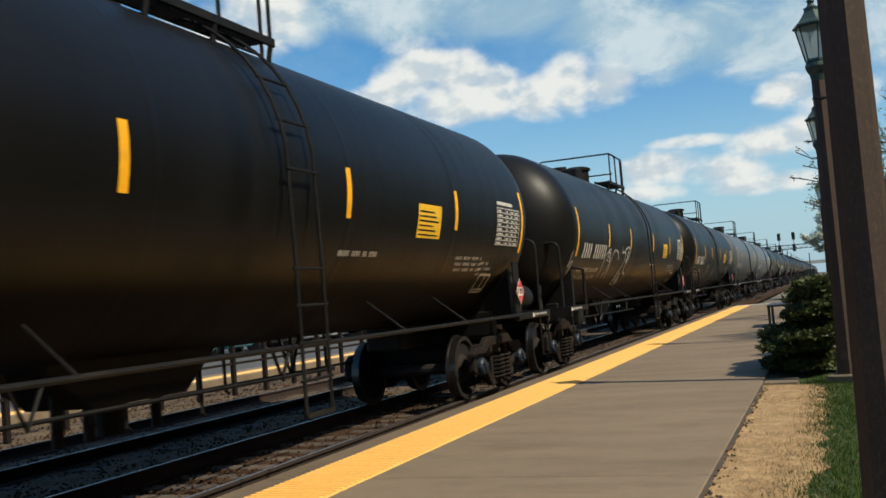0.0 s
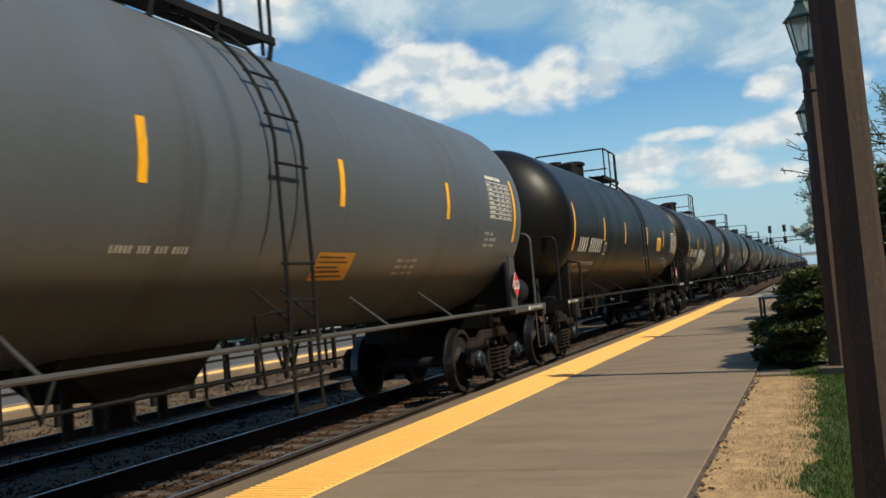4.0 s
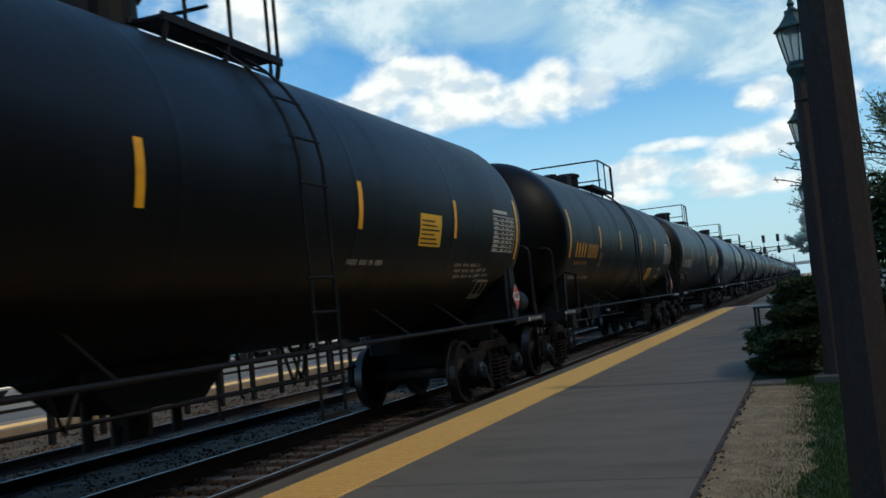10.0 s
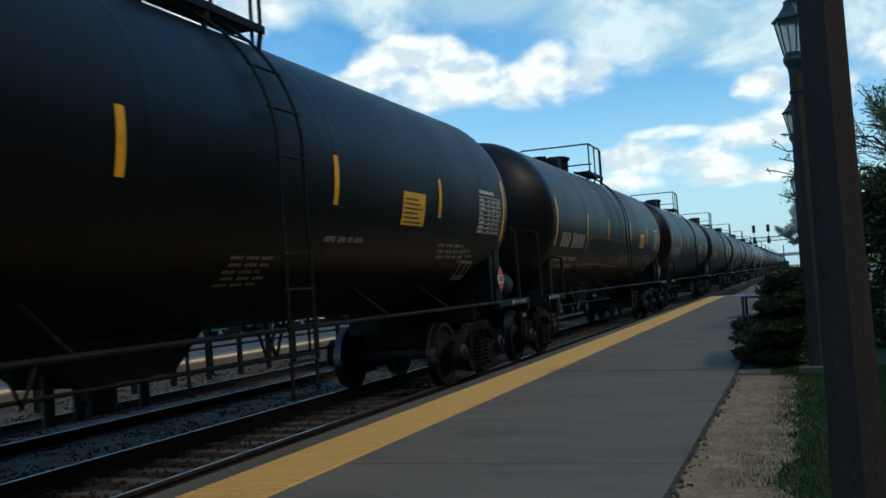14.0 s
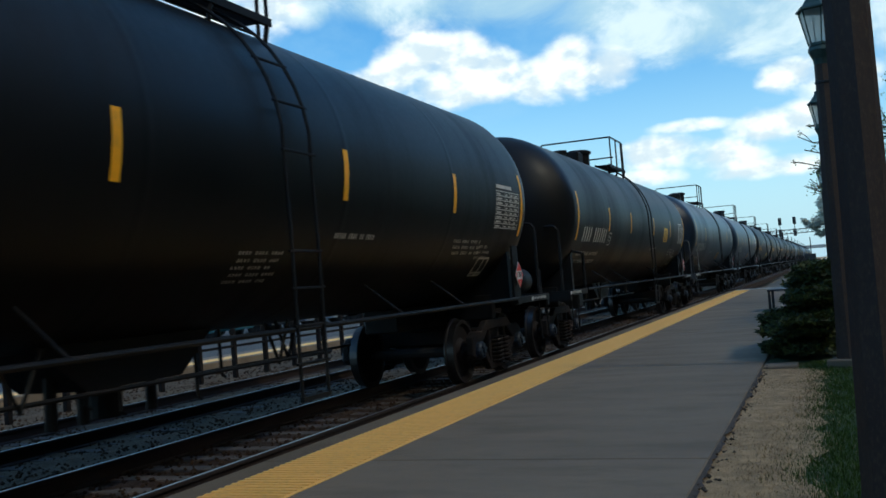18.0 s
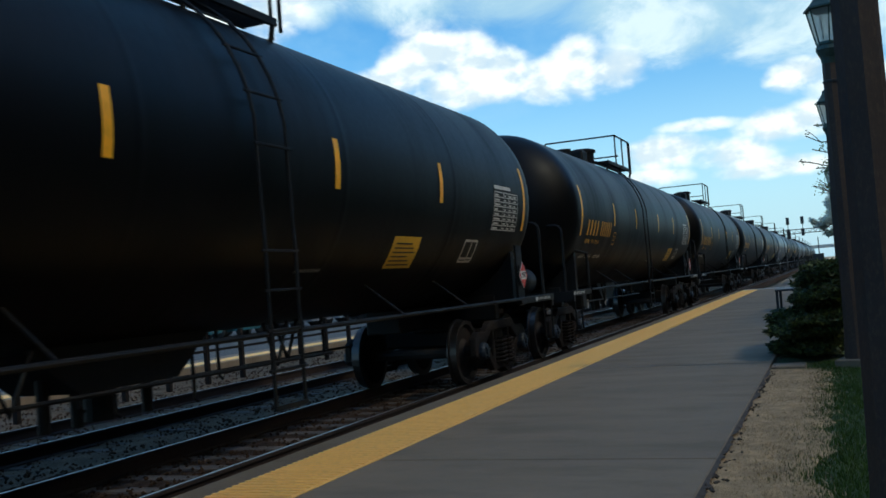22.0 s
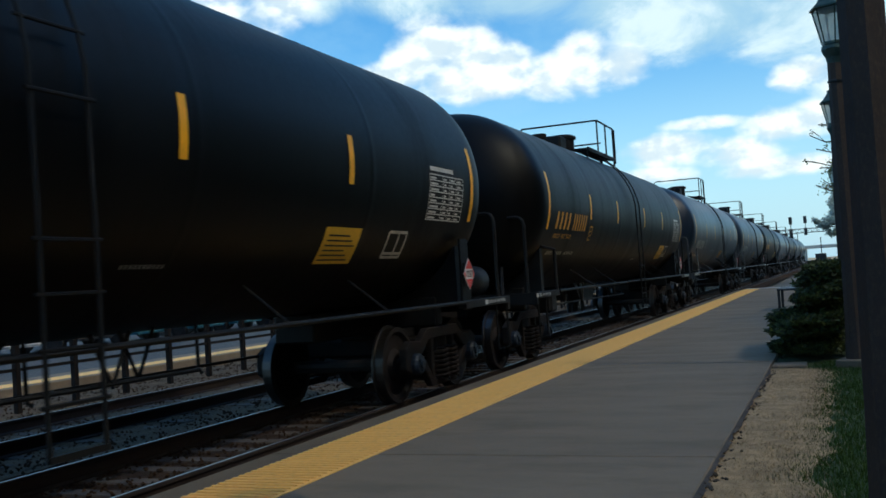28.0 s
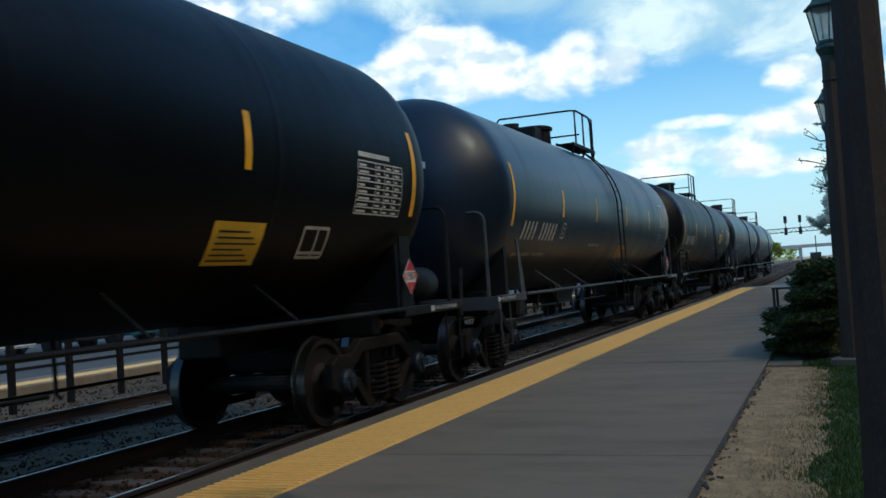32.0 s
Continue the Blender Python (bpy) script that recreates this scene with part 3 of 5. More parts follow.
def build_truck(car, y, first=None):
    """A two-axle truck: bolster with side frames, coil springs, wheelsets and bearing caps."""
    bm = bm_new()
    box(bm, -0.98, 0.98, -0.17, 0.17, 0.50, 0.74, 0.03)
    box(bm, -0.35, 0.35, -0.22, 0.22, 0.72, 0.84, 0.03)
    truck = part("truck", bm, CAST, car)
    truck.location.y = y
    # side frame: an arched top bar, a dipping bottom bar and two columns, with open windows beside the springs
    upper = [(-1.17, 0.40), (-1.17, 0.66), (-1.02, 0.74), (-0.72, 0.72), (-0.50, 0.86), (0.50, 0.86), (0.72, 0.72), (1.02, 0.74), (1.17, 0.66), (1.17, 0.40),
             (1.02, 0.34), (0.94, 0.46), (0.70, 0.56), (0.46, 0.72), (-0.46, 0.72), (-0.70, 0.56), (-0.94, 0.46), (-1.02, 0.34)]
    lower = [(-0.90, 0.52), (-0.62, 0.34), (-0.42, 0.13), (0.42, 0.13), (0.62, 0.34), (0.90, 0.52), (0.78, 0.57), (0.54, 0.42), (0.36, 0.22), (-0.36, 0.22), (-0.54, 0.42), (-0.78, 0.57)]
    bm = bm_new()
    plate(bm, upper, 0.10, "x", 0.94)
    plate(bm, lower, 0.096, "x", 0.942)
    for y0 in (-0.39, 0.30):
        box(bm, 0.95, 1.03, y0, y0 + 0.09, 0.18, 0.76)
    bmesh.ops.bevel(bm, geom=bm.edges[:], offset=0.012, segments=1, affect="EDGES")
    frame_near = part("side_frame", bm, CAST, truck)
    again("side_frame", frame_near, truck, (-1.98, 0, 0))
    for side in (1, -1):
        for sy in (-0.16, 0.16):
            coil = [(side * 1.03 + 0.12 * math.cos(q * 0.7854), sy + 0.12 * math.sin(q * 0.7854), 0.20 + 0.0075 * q) for q in range(53)]
            part("coil_spring", tube(bm_new(), coil, 0.019, 5), CAST, truck)
    for sy in (-0.93, 0.93):
        axle = part("wheelset", wheelset_mesh(), WHEEL, truck, smooth=False)
        axle.location = (0, sy, 0.457)
        axle.data.materials.append(TREAD)
        for p in axle.data.polygons:
            c = p.center
            r = math.hypot(c.y, c.z)
            if r > 0.44:
                p.material_index = 1
        for side in (-1, 1):
            bm = bm_new()
            lathe(bm, [(side * 1.00, 0.13), (side * 1.09, 0.13), (side * 1.12, 0.11), (side * 1.125, 0.05), (side * 1.15, 0.045)], 14, "x", (0, sy, 0.457))
            for k in range(3):
                a = 2 * math.pi * k / 3 + 0.4
                rod(bm, (side * 1.11, sy + 0.075 * math.cos(a), 0.457 + 0.075 * math.sin(a)), (side * 1.145, sy + 0.075 * math.cos(a), 0.457 + 0.075 * math.sin(a)), 0.018, 6)
            part("bearing_cap", bm, GREASE, truck, smooth=False)
        bm = bm_new()
        box(bm, -0.9, 0.9, sy * 0.42 - 0.04, sy * 0.42 + 0.04, 0.36, 0.44)
        part("brake_beam", bm, FRAME, truck)
    return truck


def ladder_part(car, y, steel, low, braced):
    """A ladder up the shell's side, standing off it, from under the side pipe to the top."""
    top = 1.35 * R_TANK
    path = [Vector((1.62, y, low)), Vector((1.62, y, 1.9))] + [on_shell(y, top * k / 10, 0.09) for k in range(1, 11)]
    bm = bm_new()
    box(bm, 1.60, 1.64, y - 0.24, y + 0.24, low - 0.02, low + 0.02)
    ladder = part("ladder", bm, steel, car)
    for dy in (-0.23, 0.23):
        part("side_rail", tube(bm_new(), [p + Vector((0, dy, 0)) for p in path], 0.017, 6), steel, ladder)
    rungs = [Vector((1.62, y, low + 0.30 + 0.32 * k)) for k in range(4) if low + 0.30 + 0.32 * k < 1.9] + [on_shell(y, top * k / 5, 0.09) for k in range(0, 6)]
    for dy in (-0.23, 0.23) if braced else ():
        part("brace", tube(bm_new(), [(1.62, y + dy, 1.32), (1.30, y + dy - 0.05, 1.62)], 0.015, 5), steel, ladder)
    if braced:
        part("brace", tube(bm_new(), [(1.60, y - 0.26, 1.42), (1.52, y - 0.62, 1.40), (1.50, y - 0.50, 0.80)], 0.016, 5), steel, ladder)
    for p in rungs:
        part("rung", rod(bm_new(), p - Vector((0, 0.28, 0)), p + Vector((0, 0.28, 0)), 0.014, 6), steel, ladder)
    return ladder


def top_fittings(car, steel, style):
    """Manway, valve box and a grating deck with its rails on the top of the tank."""
    z = Z_TANK + R_TANK
    deck0, deck1 = (-1.45, 1.45) if style == "gold" else (-0.70, 1.32)
    top = 4.19
    bm = bm_new()
    for k in range(int((deck1 - deck0) / 0.06)):
        yy = deck0 + 0.03 + k * 0.06
        box(bm, 0.54, 0.86, yy, yy + 0.022, top - 0.03, top)
    grating = part("grating", bm, FRAME, car, "dark steel deck grating")
    grating["kind"] = "stuff"
    part("deck_edge", box(bm_new(), 0.86, 0.90, deck0, deck1, top - 0.075, top + 0.012, 0.006), FRAME, car)
    part("deck_edge", box(bm_new(), 0.50, 0.54, deck0, deck1, top - 0.03, top + 0.02, 0.006), FRAME, car)
    part("deck_plate", box(bm_new(), -0.92, -0.34, deck0, deck1, top - 0.02, top + 0.03, 0.006), FRAME, car)
    for yy in (deck0 + 0.06, (deck0 + deck1) / 2, deck1 - 0.06):
        part("deck_bracket", tube(bm_new(), [(0.88, yy, top - 0.05), (0.84, yy, 3.94), (0.80, yy, 3.98)], 0.028, 5), FRAME, car)
    part("manway", lathe(bm_new(), [(z - 0.05, 0.30), (z + 0.34, 0.30), (z + 0.35, 0.35), (z + 0.41, 0.35), (z + 0.45, 0.26), (z + 0.47, 0.0)], 18, "z", (0.0, -0.35, 0)), FRAME, car)
    part("valve_box", box(bm_new(), -0.26, 0.24, -1.35, -0.80, z - 0.03, z + 0.34, 0.04), FRAME, car)
    part("relief_valve", lathe(bm_new(), [(z - 0.03, 0.12), (z + 0.14, 0.12), (z + 0.15, 0.17), (z + 0.24, 0.17), (z + 0.26, 0.0)], 12, "z", (0.05, -2.4, 0)), FRAME, car)
    rail_z = 4.94
    y0, y1 = -0.30, 1.12 if style != "gold" else 1.40
    corner = 0.12 if style == "round" else 0.02
    cross = [(-0.98, y0, top), (-0.98, y0, rail_z - corner), (-0.98 + corner, y0, rail_z), (0.86 - corner, y0, rail_z), (0.86, y0 + corner, rail_z)]
    part("guard_rail", tube(bm_new(), cross + [(0.86, y1 - corner, rail_z), (0.86, y1, rail_z - corner), (0.86, y1, 3.98)], 0.022, 6), FRAME, car)
    part("mid_rail", tube(bm_new(), [(-0.98, 0.08, 4.45), (0.84, 0.08, 4.45)], 0.02, 6), FRAME, car)
    for yy in (y0 - 0.02, (y0 + y1) / 2, y1 + 0.17):
        part("rail_post", rod(bm_new(), (0.86, yy, top - 0.10), (0.86, yy, rail_z), 0.02, 6), FRAME, car)
    part("mid_rail", tube(bm_new(), [(0.86, y1 + 0.17, rail_z - 0.02), (0.86, y1, rail_z - 0.02)], 0.02, 6), FRAME, car)


def end_platform(car, end, steel, grey):
    """Stub sill, end beam, coupler, hoop rail, step and placard at one end of the car."""
    s = end                      # -1: leading end, +1: trailing end
    y = s * (HALF + (0.85 if s < 0 else 1.42))
    bm = bm_new()
    box(bm, -0.26, 0.26, min(s * 5.2, y), max(s * 5.2, y), 0.82, 1.16, 0.02)
    part("stub_sill", bm, FRAME, car)
    bm = bm_new()
    box(bm, -1.45, 1.45, min(y - s * 0.75, y), max(y - s * 0.75, y), 1.08, 1.13)
    box(bm, -1.47, 1.47, y - 0.05, y + 0.05, 0.98, 1.16)
    part("end_platform", bm, steel, car)
    part("coupler", box(box(bm_new(), -0.12, 0.12, min(y, y + s * 0.82), max(y, y + s * 0.82), 0.80, 0.98, 0.03), -0.19, 0.19, min(y + s * 0.62, y + s * 0.98), max(y + s * 0.62, y + s * 0.98), 0.72, 1.04, 0.05), CAST, car)
    side_y0, side_y1 = y - s * 0.02, s * (HALF - 0.35)
    part("side_beam", box(bm_new(), 1.40, 1.50, min(side_y0, side_y1), max(side_y0, side_y1), 1.07, 1.17, 0.008), steel, car)
    part("side_beam", box(bm_new(), -1.50, -1.40, min(side_y0, side_y1), max(side_y0, side_y1), 1.07, 1.17, 0.008), steel, car)
    painted_text(car, "2 INCH HF COMP SHOES", 0.062, WHITE, (1.502, (side_y0 + side_y1) / 2 + s * 0.30, 1.12))
    part("shoe_plate", box(bm_new(), 1.500, 1.503, (side_y0 + side_y1) / 2 - 0.46 + s * 0.30, (side_y0 + side_y1) / 2 - 0.38 + s * 0.30 + 0.02, 1.09, 1.15), WHITE, car)
    # stirrup step under the corner
    for side in (1, -1):
        a, b = y - s * 0.06, y - s * 0.50
        part("sill_step", tube(bm_new(), [(side * 1.45, a, 1.08), (side * 1.46, a, 0.46), (side * 1.46, b, 0.46), (side * 1.45, b, 1.08)], 0.016, 5), steel, car)
    # hoop rail across the end
    hoop_y = y + s * 0.0
    pts = [(1.32, hoop_y, 1.13), (1.32, hoop_y, 2.22)] + [(1.20 + 0.12 * math.cos(radians(a)), hoop_y, 2.22 + 0.14 * math.sin(radians(a))) for a in (30, 60, 90)] + [(-1.20, hoop_y, 2.36), (-1.32, hoop_y, 2.22), (-1.32, hoop_y, 1.13)]
    part("hoop_rail", tube(bm_new(), pts, 0.025, 6), steel, car)
    part("brace", tube(bm_new(), [(0.75, s * (HALF + 0.35), 2.1), (0.9, y, 1.14)], 0.03, 6), FRAME, car)
    # saddle plate that carries the shell
    sy = s * (HALF - 0.15)
    for side in (1, -1):
        if s > 0:
            outline = [(sy - 0.12, 1.05), (sy + 0.20, 1.05), (sy + 0.16, 1.95), (sy - 0.10, 1.95)]
            part("saddle_bracket", plate(bm_new(), outline, 0.03 * side, "x", side * 1.40), steel, car)
        elif grey:
            lead = -HALF
            part("saddle_bracket", plate(bm_new(), [(lead + 0.22, 1.06), (lead + 0.46, 1.06), (lead + 0.17, 1.98), (lead + 0.09, 1.98)], 0.02 * side, "x", side * 1.45), steel, car)
        else:
            part("saddle_bracket", tube(bm_new(), [(side * 1.47, -HALF + 0.28, 1.15), (side * 1.47, -HALF + 0.28, 1.84), (side * 1.30, -HALF + 0.02, 1.90)], 0.03, 6), steel, car)
    bm = bm_new()
    box(bm, -1.0, 1.0, s * 7.15 - 0.10, s * 7.15 + 0.10, 0.86, 1.24, 0.02)
    part("body_bolster", bm, FRAME, car)
    cradle = [(-1.3, 1.12), (1.3, 1.12), (1.3, 1.87), (1.1, 1.61), (0.9, 1.44), (0.45, 1.21), (-0.45, 1.21), (-0.9, 1.44), (-1.1, 1.61), (-1.3, 1.87)]
    part("cradle", plate(bm_new(), cradle, 0.14, "y", s * 7.15 - 0.07), FRAME, car, "dark steel saddle under the shell")


def painted_text(parent, body, size, material, place, turn=(90, 0, 90), name="caption"):
    """Small readable print, a hair proud of its surface."""
    font = bpy.data.curves.new(name, "FONT")
    font.body, font.size, font.align_x, font.align_y, font.extrude = body, size, "CENTER", "CENTER", 0.001
    font.materials.append(material)
    ob = new(name, font)
    ob.parent = parent
    ob.matrix_basis = pose(*place, *turn)
    return ob


def hazard_diamond(car, place, turn, faded=False):
    """A red and white danger placard, standing on its point, with a dark holder behind it."""
    h = 0.197
    # the faded pair carries the shade of the car gap in its colours
    red, pale = (SHADED_FADED_RED, SHADED_FADED_WHITE) if faded else (RED, SIGN_WHITE)
    plaque = part("hazard_placard", plate(bm_new(), [(0, -h), (h, 0), (0, h), (-h, 0)], 0.006, "x", 0), pale, car, "faded red hazard placard reading 1987, darkened as in the shade between cars" if faded else "red and white hazard placard reading 1987")
    plaque.matrix_basis = pose(*place, 0, 0, turn)
    for sign in (1, -1):
        part("red_field", plate(bm_new(), [(-h * 0.62, sign * h * 0.33), (h * 0.62, sign * h * 0.33), (0, sign * h * 0.94)], 0.003, "x", 0.006), red, plaque)
        part("red_field", plate(bm_new(), [(sign * h * 0.94, 0), (sign * h * 0.68, h * 0.26), (sign * h * 0.68, -h * 0.26)], 0.003, "x", 0.006), red, plaque)
    painted_text(plaque, "1987", h * 0.62, SIGN_BLACK, (0.0085, 0, 0), name="number")
    painted_text(plaque, "3", h * 0.34, pale, (0.0115, 0, -h * 0.60), name="number")
    part("holder", box(bm_new(), -0.016, -0.003, -0.15, 0.15, -0.15, 0.15, 0.004), FRAME, plaque)
    return plaque


def side_gear(car, steel):
    """Side pipe with its diagonal struts, rods under the tank, outlet and brake gear."""
    for side in (1, -1):
        part("side_pipe", rod(bm_new(), (side * 1.50, -HALF + 0.35, 1.15), (side * 1.50, HALF - 0.35, 1.15), 0.024, 8), steel, car)
        for yy in (-4.45, -2.5, 2.5, 4.45):
            yy += -0.28 if steel is GREY_FRAME else 0.15
            part("strut", tube(bm_new(), [(side * 1.49, yy, 1.16), (side * 1.02, yy + 0.06, 1.50)], 0.014, 6), steel, car)
    # small gear that hangs below the shell
    for yy, drop in ((-0.9, 0.30), (-0.5, 0.40), (0.55, 0.42), (0.95, 0.26), (3.0, 0.24)):
        part("hanger", tube(bm_new(), [(0.28, yy, 1.18), (0.29, yy, 1.0 - drop), (0.29, yy + 0.05, 0.97 - drop)], 0.018, 5), FRAME, car)
    for yy, x in ((-3.1, 0.55), (-1.9, 0.62), (1.5, 0.60), (2.1, 0.35)):
        part("rigging_strut", tube(bm_new(), [(x, yy - 0.22, 1.20), (x, yy, 0.78), (x, yy + 0.22, 1.20)], 0.020, 5), FRAME, car)
    part("brake_rod", tube(bm_new(), [(0.6, -4.6, 0.84), (0.6, 2.6, 0.80)], 0.02, 6), FRAME, car)
    for yy in (-1.1, -0.75, 0.1):
        part("outlet_pipe", rod(bm_new(), (0.12, yy, Z_TANK - R_TANK - 0.62), (0.12, yy, Z_TANK - R_TANK - 0.2), 0.05, 8), FRAME, car)
    part("brake_rod", tube(bm_new(), [(-0.5, -5.2, 0.7), (-0.5, 5.2, 0.7)], 0.018, 6), FRAME, car)
    z = Z_TANK - R_TANK
    part("outlet_skid", plate(bm_new(), [(-1.55, z + 0.08), (0.80, z + 0.08), (0.25, z - 0.34), (-0.95, z - 0.34)], 0.7, "x", -0.35), FRAME, car)
    part("bottom_outlet", lathe(bm_new(), [(z - 0.62, 0.14), (z - 0.36, 0.14), (z - 0.34, 0.2), (z + 0.02, 0.2)], 14, "z", (0, -0.35, 0)), FRAME, car)
    part("brake_valve", box(bm_new(), 0.7, 1.1, -HALF + 1.2, -HALF + 1.6, 0.75, 1.1, 0.05), FRAME, car)


def reservoir(car, steel):
    y = HALF + 0.75
    part("air_reservoir", lathe(bm_new(), [(y - 0.42, 0.0), (y - 0.42, 0.12), (y - 0.36, 0.21), (y + 0.30, 0.21), (y + 0.36, 0.12), (y + 0.36, 0.0)], 16, "y", (1.12, 0, 1.40)), FRAME, car, smooth=True)
    part("brake_chamber", lathe(bm_new(), [(0.95, 0.0), (0.95, 0.12), (1.1, 0.15), (1.22, 0.15), (1.3, 0.08), (1.3, 0)], 16, "x", (0.0, HALF + 0.30, 1.62)), FRAME, car, smooth=True)


# places of the six strips along each kind of car, and their lower and upper arc (end strips, middle strips)
BANDS = {"square": ((0, 2.85, 5.37, 8.67, 11.66, 14.52), (-0.60, 0.35), (-0.355, 0.145)),
         "gold": ((0, 2.90, 5.37, 8.51, 11.12, 14.45), (-0.52, 0.44), (-0.26, 0.22)),
         "grey": ((0, 2.85, 5.46, 8.51, 11.46, 14.36), (-0.52, 0.44), (-0.29, 0.18))}


def data_table(car, y, s, ink, wide=0.88, tall=0.66):
    """The printed test table: rules and bars too small to read."""
    bm = bm_new()
    for k in range(9):
        ss = s + tall * k / 8
        shell_patch(bm, y, y + wide, ss, ss + 0.013, 0.005, 1)
    for f in (0, 0.38, 0.58, 0.78, 1.0):
        shell_patch(bm, y + wide * f - 0.006, y + wide * f + 0.006, s, s + tall, 0.0055, 4)
    rng = random.Random(5)
    for row in range(8):
        for a, b in ((0.03, 0.36), (0.41, 0.56), (0.61, 0.76), (0.81, 0.97)):
            w = (b - a) * rng.uniform(0.35, 0.75)
            ss = s + tall * (row + 0.3) / 8
            shell_patch(bm, y + wide * a, y + wide * (a + w), ss, ss + tall / 8 * 0.36, 0.006, 1)
    shell_patch(bm, y + 0.02, y + wide * 0.7, s + tall + 0.05, s + tall + 0.10, 0.005, 1)
    return part("test_table", bm, ink, car, "white ruled table of unreadable print")


def build_car(kind):
    """One tank car: 'square' with white marks, 'gold' with gold marks, 'grey' all grey."""
    car = new("tank_car")
    paint = {"square": BLACK, "gold": CHARCOAL, "grey": GREY}[kind]
    steel = GREY_FRAME if kind == "grey" else FRAME
    ink = GOLD if kind == "gold" else WHITE
    tank_shell(car, paint)
    places, ends, middles = BANDS[kind]
    for k, y in enumerate(places):
        s0, s1 = ends if k in (0, 5) else middles
        part("reflective_strip", shell_patch(bm_new(), y - HALF - 0.05, y - HALF + 0.05, s0, s1), YELLOW_TAPE, car, "yellow reflective strip")
    table_u, table_s = {"square": (13.30, -0.50), "gold": (13.06, -0.54), "grey": (13.14, -0.20)}[kind]
    data_table(car, table_u - HALF, table_s, WHITE, 1.06, 0.53)
    bm = bm_new()
    if kind == "square":
        panel = part("warning_panel", shell_patch(bm_new(), 10.42 - HALF, 11.14 - HALF, -0.49, -0.09), PLACARD, car, "yellow square warning panel")
        print_at, rows, print_w, print_lean = (10.46 - HALF, -0.46), 6, 0.62, 0.0
        part("lettering", marks(bm_new(), -HALF + 0.50, -0.62, 0.30, 11, 0.20, 0.03, (4,)), WHITE, car, "white painted marks, one bar each")["kind"] = "stuff"
        part("lettering", marks(bm_new(), -HALF + 0.50, -0.92, 0.09, 22, 0.085, 0.01, (5, 12)), WHITE, car)["kind"] = "stuff"
        part("lettering", marks(bm_new(), -HALF + 0.50, -1.10, 0.09, 22, 0.085, 0.01, (4, 13)), WHITE, car)["kind"] = "stuff"
        marks(bm, 8.63 - HALF, -0.74, 0.06, 18, 0.05, 0.0, (5, 10, 13))
        for row in range(3):
            marks(bm, 11.9 - HALF + 0.05 * row, -0.74 - 0.085 * row, 0.045, 16, 0.065, 0.0, (4, 9, 14 - row))
    if kind == "gold":
        panel = part("warning_panel", shell_patch(bm_new(), 10.88 - HALF, 11.62 - HALF, -1.10, -0.69, lean=-0.06), PLACARD, car, "yellow warning panel low on the shell")
        print_at, rows, print_w, print_lean = (10.92 - HALF, -1.06), 6, 0.62, -0.06
        part("lettering", marks(bm_new(), -HALF + 0.48, -0.50, 0.30, 4, 0.26, 0.05), GOLD, car, "gold painted marks, one bar each")["kind"] = "stuff"
        part("lettering", marks(bm_new(), -HALF + 1.62, -0.50, 0.30, 6, 0.17, 0.05), GOLD, car)["kind"] = "stuff"
        part("lettering", marks(bm_new(), -HALF + 0.50, -0.66, 0.08, 14, 0.085, 0.01, (5, 9)), GOLD, car)["kind"] = "stuff"
        part("lettering", marks(bm_new(), -HALF + 0.50, -0.98, 0.07, 22, 0.085, 0.01, (5, 12, 13)), WHITE, car)["kind"] = "stuff"
        marks(bm, 8.2 - HALF, -1.12, 0.04, 10, 0.05)
    if kind == "grey":
        panel = part("warning_panel", shell_patch(bm_new(), 8.26 - HALF, 9.05 - HALF, -1.08, -0.76), ORANGE_PLACARD, car, "orange warning panel low on the shell")
        print_at, rows, print_w, print_lean = (8.30 - HALF, -1.04), 5, 0.66, 0.0
        part("lettering", marks(bm_new(), -HALF + 0.60, -0.72, 0.30, 10, 0.20, 0.05, (4,)), WHITE, car, "white painted marks, one bar each")["kind"] = "stuff"
        part("lettering", marks(bm_new(), -HALF + 0.55, -1.02, 0.07, 22, 0.085, 0.01, (5, 12)), WHITE, car)["kind"] = "stuff"
        marks(bm, 5.27 - HALF, -0.80, 0.06, 18, 0.05, 0.0, (5, 9, 13))
        for row in range(3):
            marks(bm, 10.2 - HALF, -0.86 - 0.085 * row, 0.04, 12, 0.05, 0.0, (4, 8))
    stencil = part("stencil", bm, WHITE, car, "rows of small white stencil")
    stencil["kind"] = "stuff"
    fine = bm_new()
    for k in range(rows):
        shell_patch(fine, print_at[0], print_at[0] + print_w * (0.96 - 0.13 * (k % 3)), print_at[1] + k * 0.055, print_at[1] + k * 0.055 + 0.018, 0.006, 1)
    part("fine_print", fine, SIGN_BLACK, panel)["kind"] = "stuff"
    # framed inspection box stencil
    bm = bm_new()
    y, s = {"square": (12.95, -0.98), "gold": (12.28, -1.02), "grey": (13.0, -0.62)}[kind]
    y -= HALF
    if kind != "gold":
        for row, count in enumerate((8, 9, 6)):
            marks(bm, y, s + 0.085 * row, 0.045, count, 0.06, 0.0, (3,))
    if kind == "square":
        y, s = 13.22 - HALF, -1.28
    for a, b in () if kind == "grey" else (((0, 0), (0.46, 0)), ((0.46, 0), (0.46, 0.31)), ((0.46, 0.31), (0, 0.31)), ((0, 0.31), (0, 0)), ((0.26, 0.0), (0.26, 0.31)), ((0.0, 0.05), (0.46, 0.05))):
        shell_stroke(bm, curve_points([(y + a[0] - 0.2 * a[1], s + a[1]), (y + b[0] - 0.2 * b[1], s + b[1])], 5), 0.034)
    part("stencil_frame", bm, WHITE, car)["kind"] = "stuff"
    ladder_part(car, {"square": 0.40, "grey": 0.16, "gold": 0.03}[kind], RUNGS, 0.56, kind == "grey")
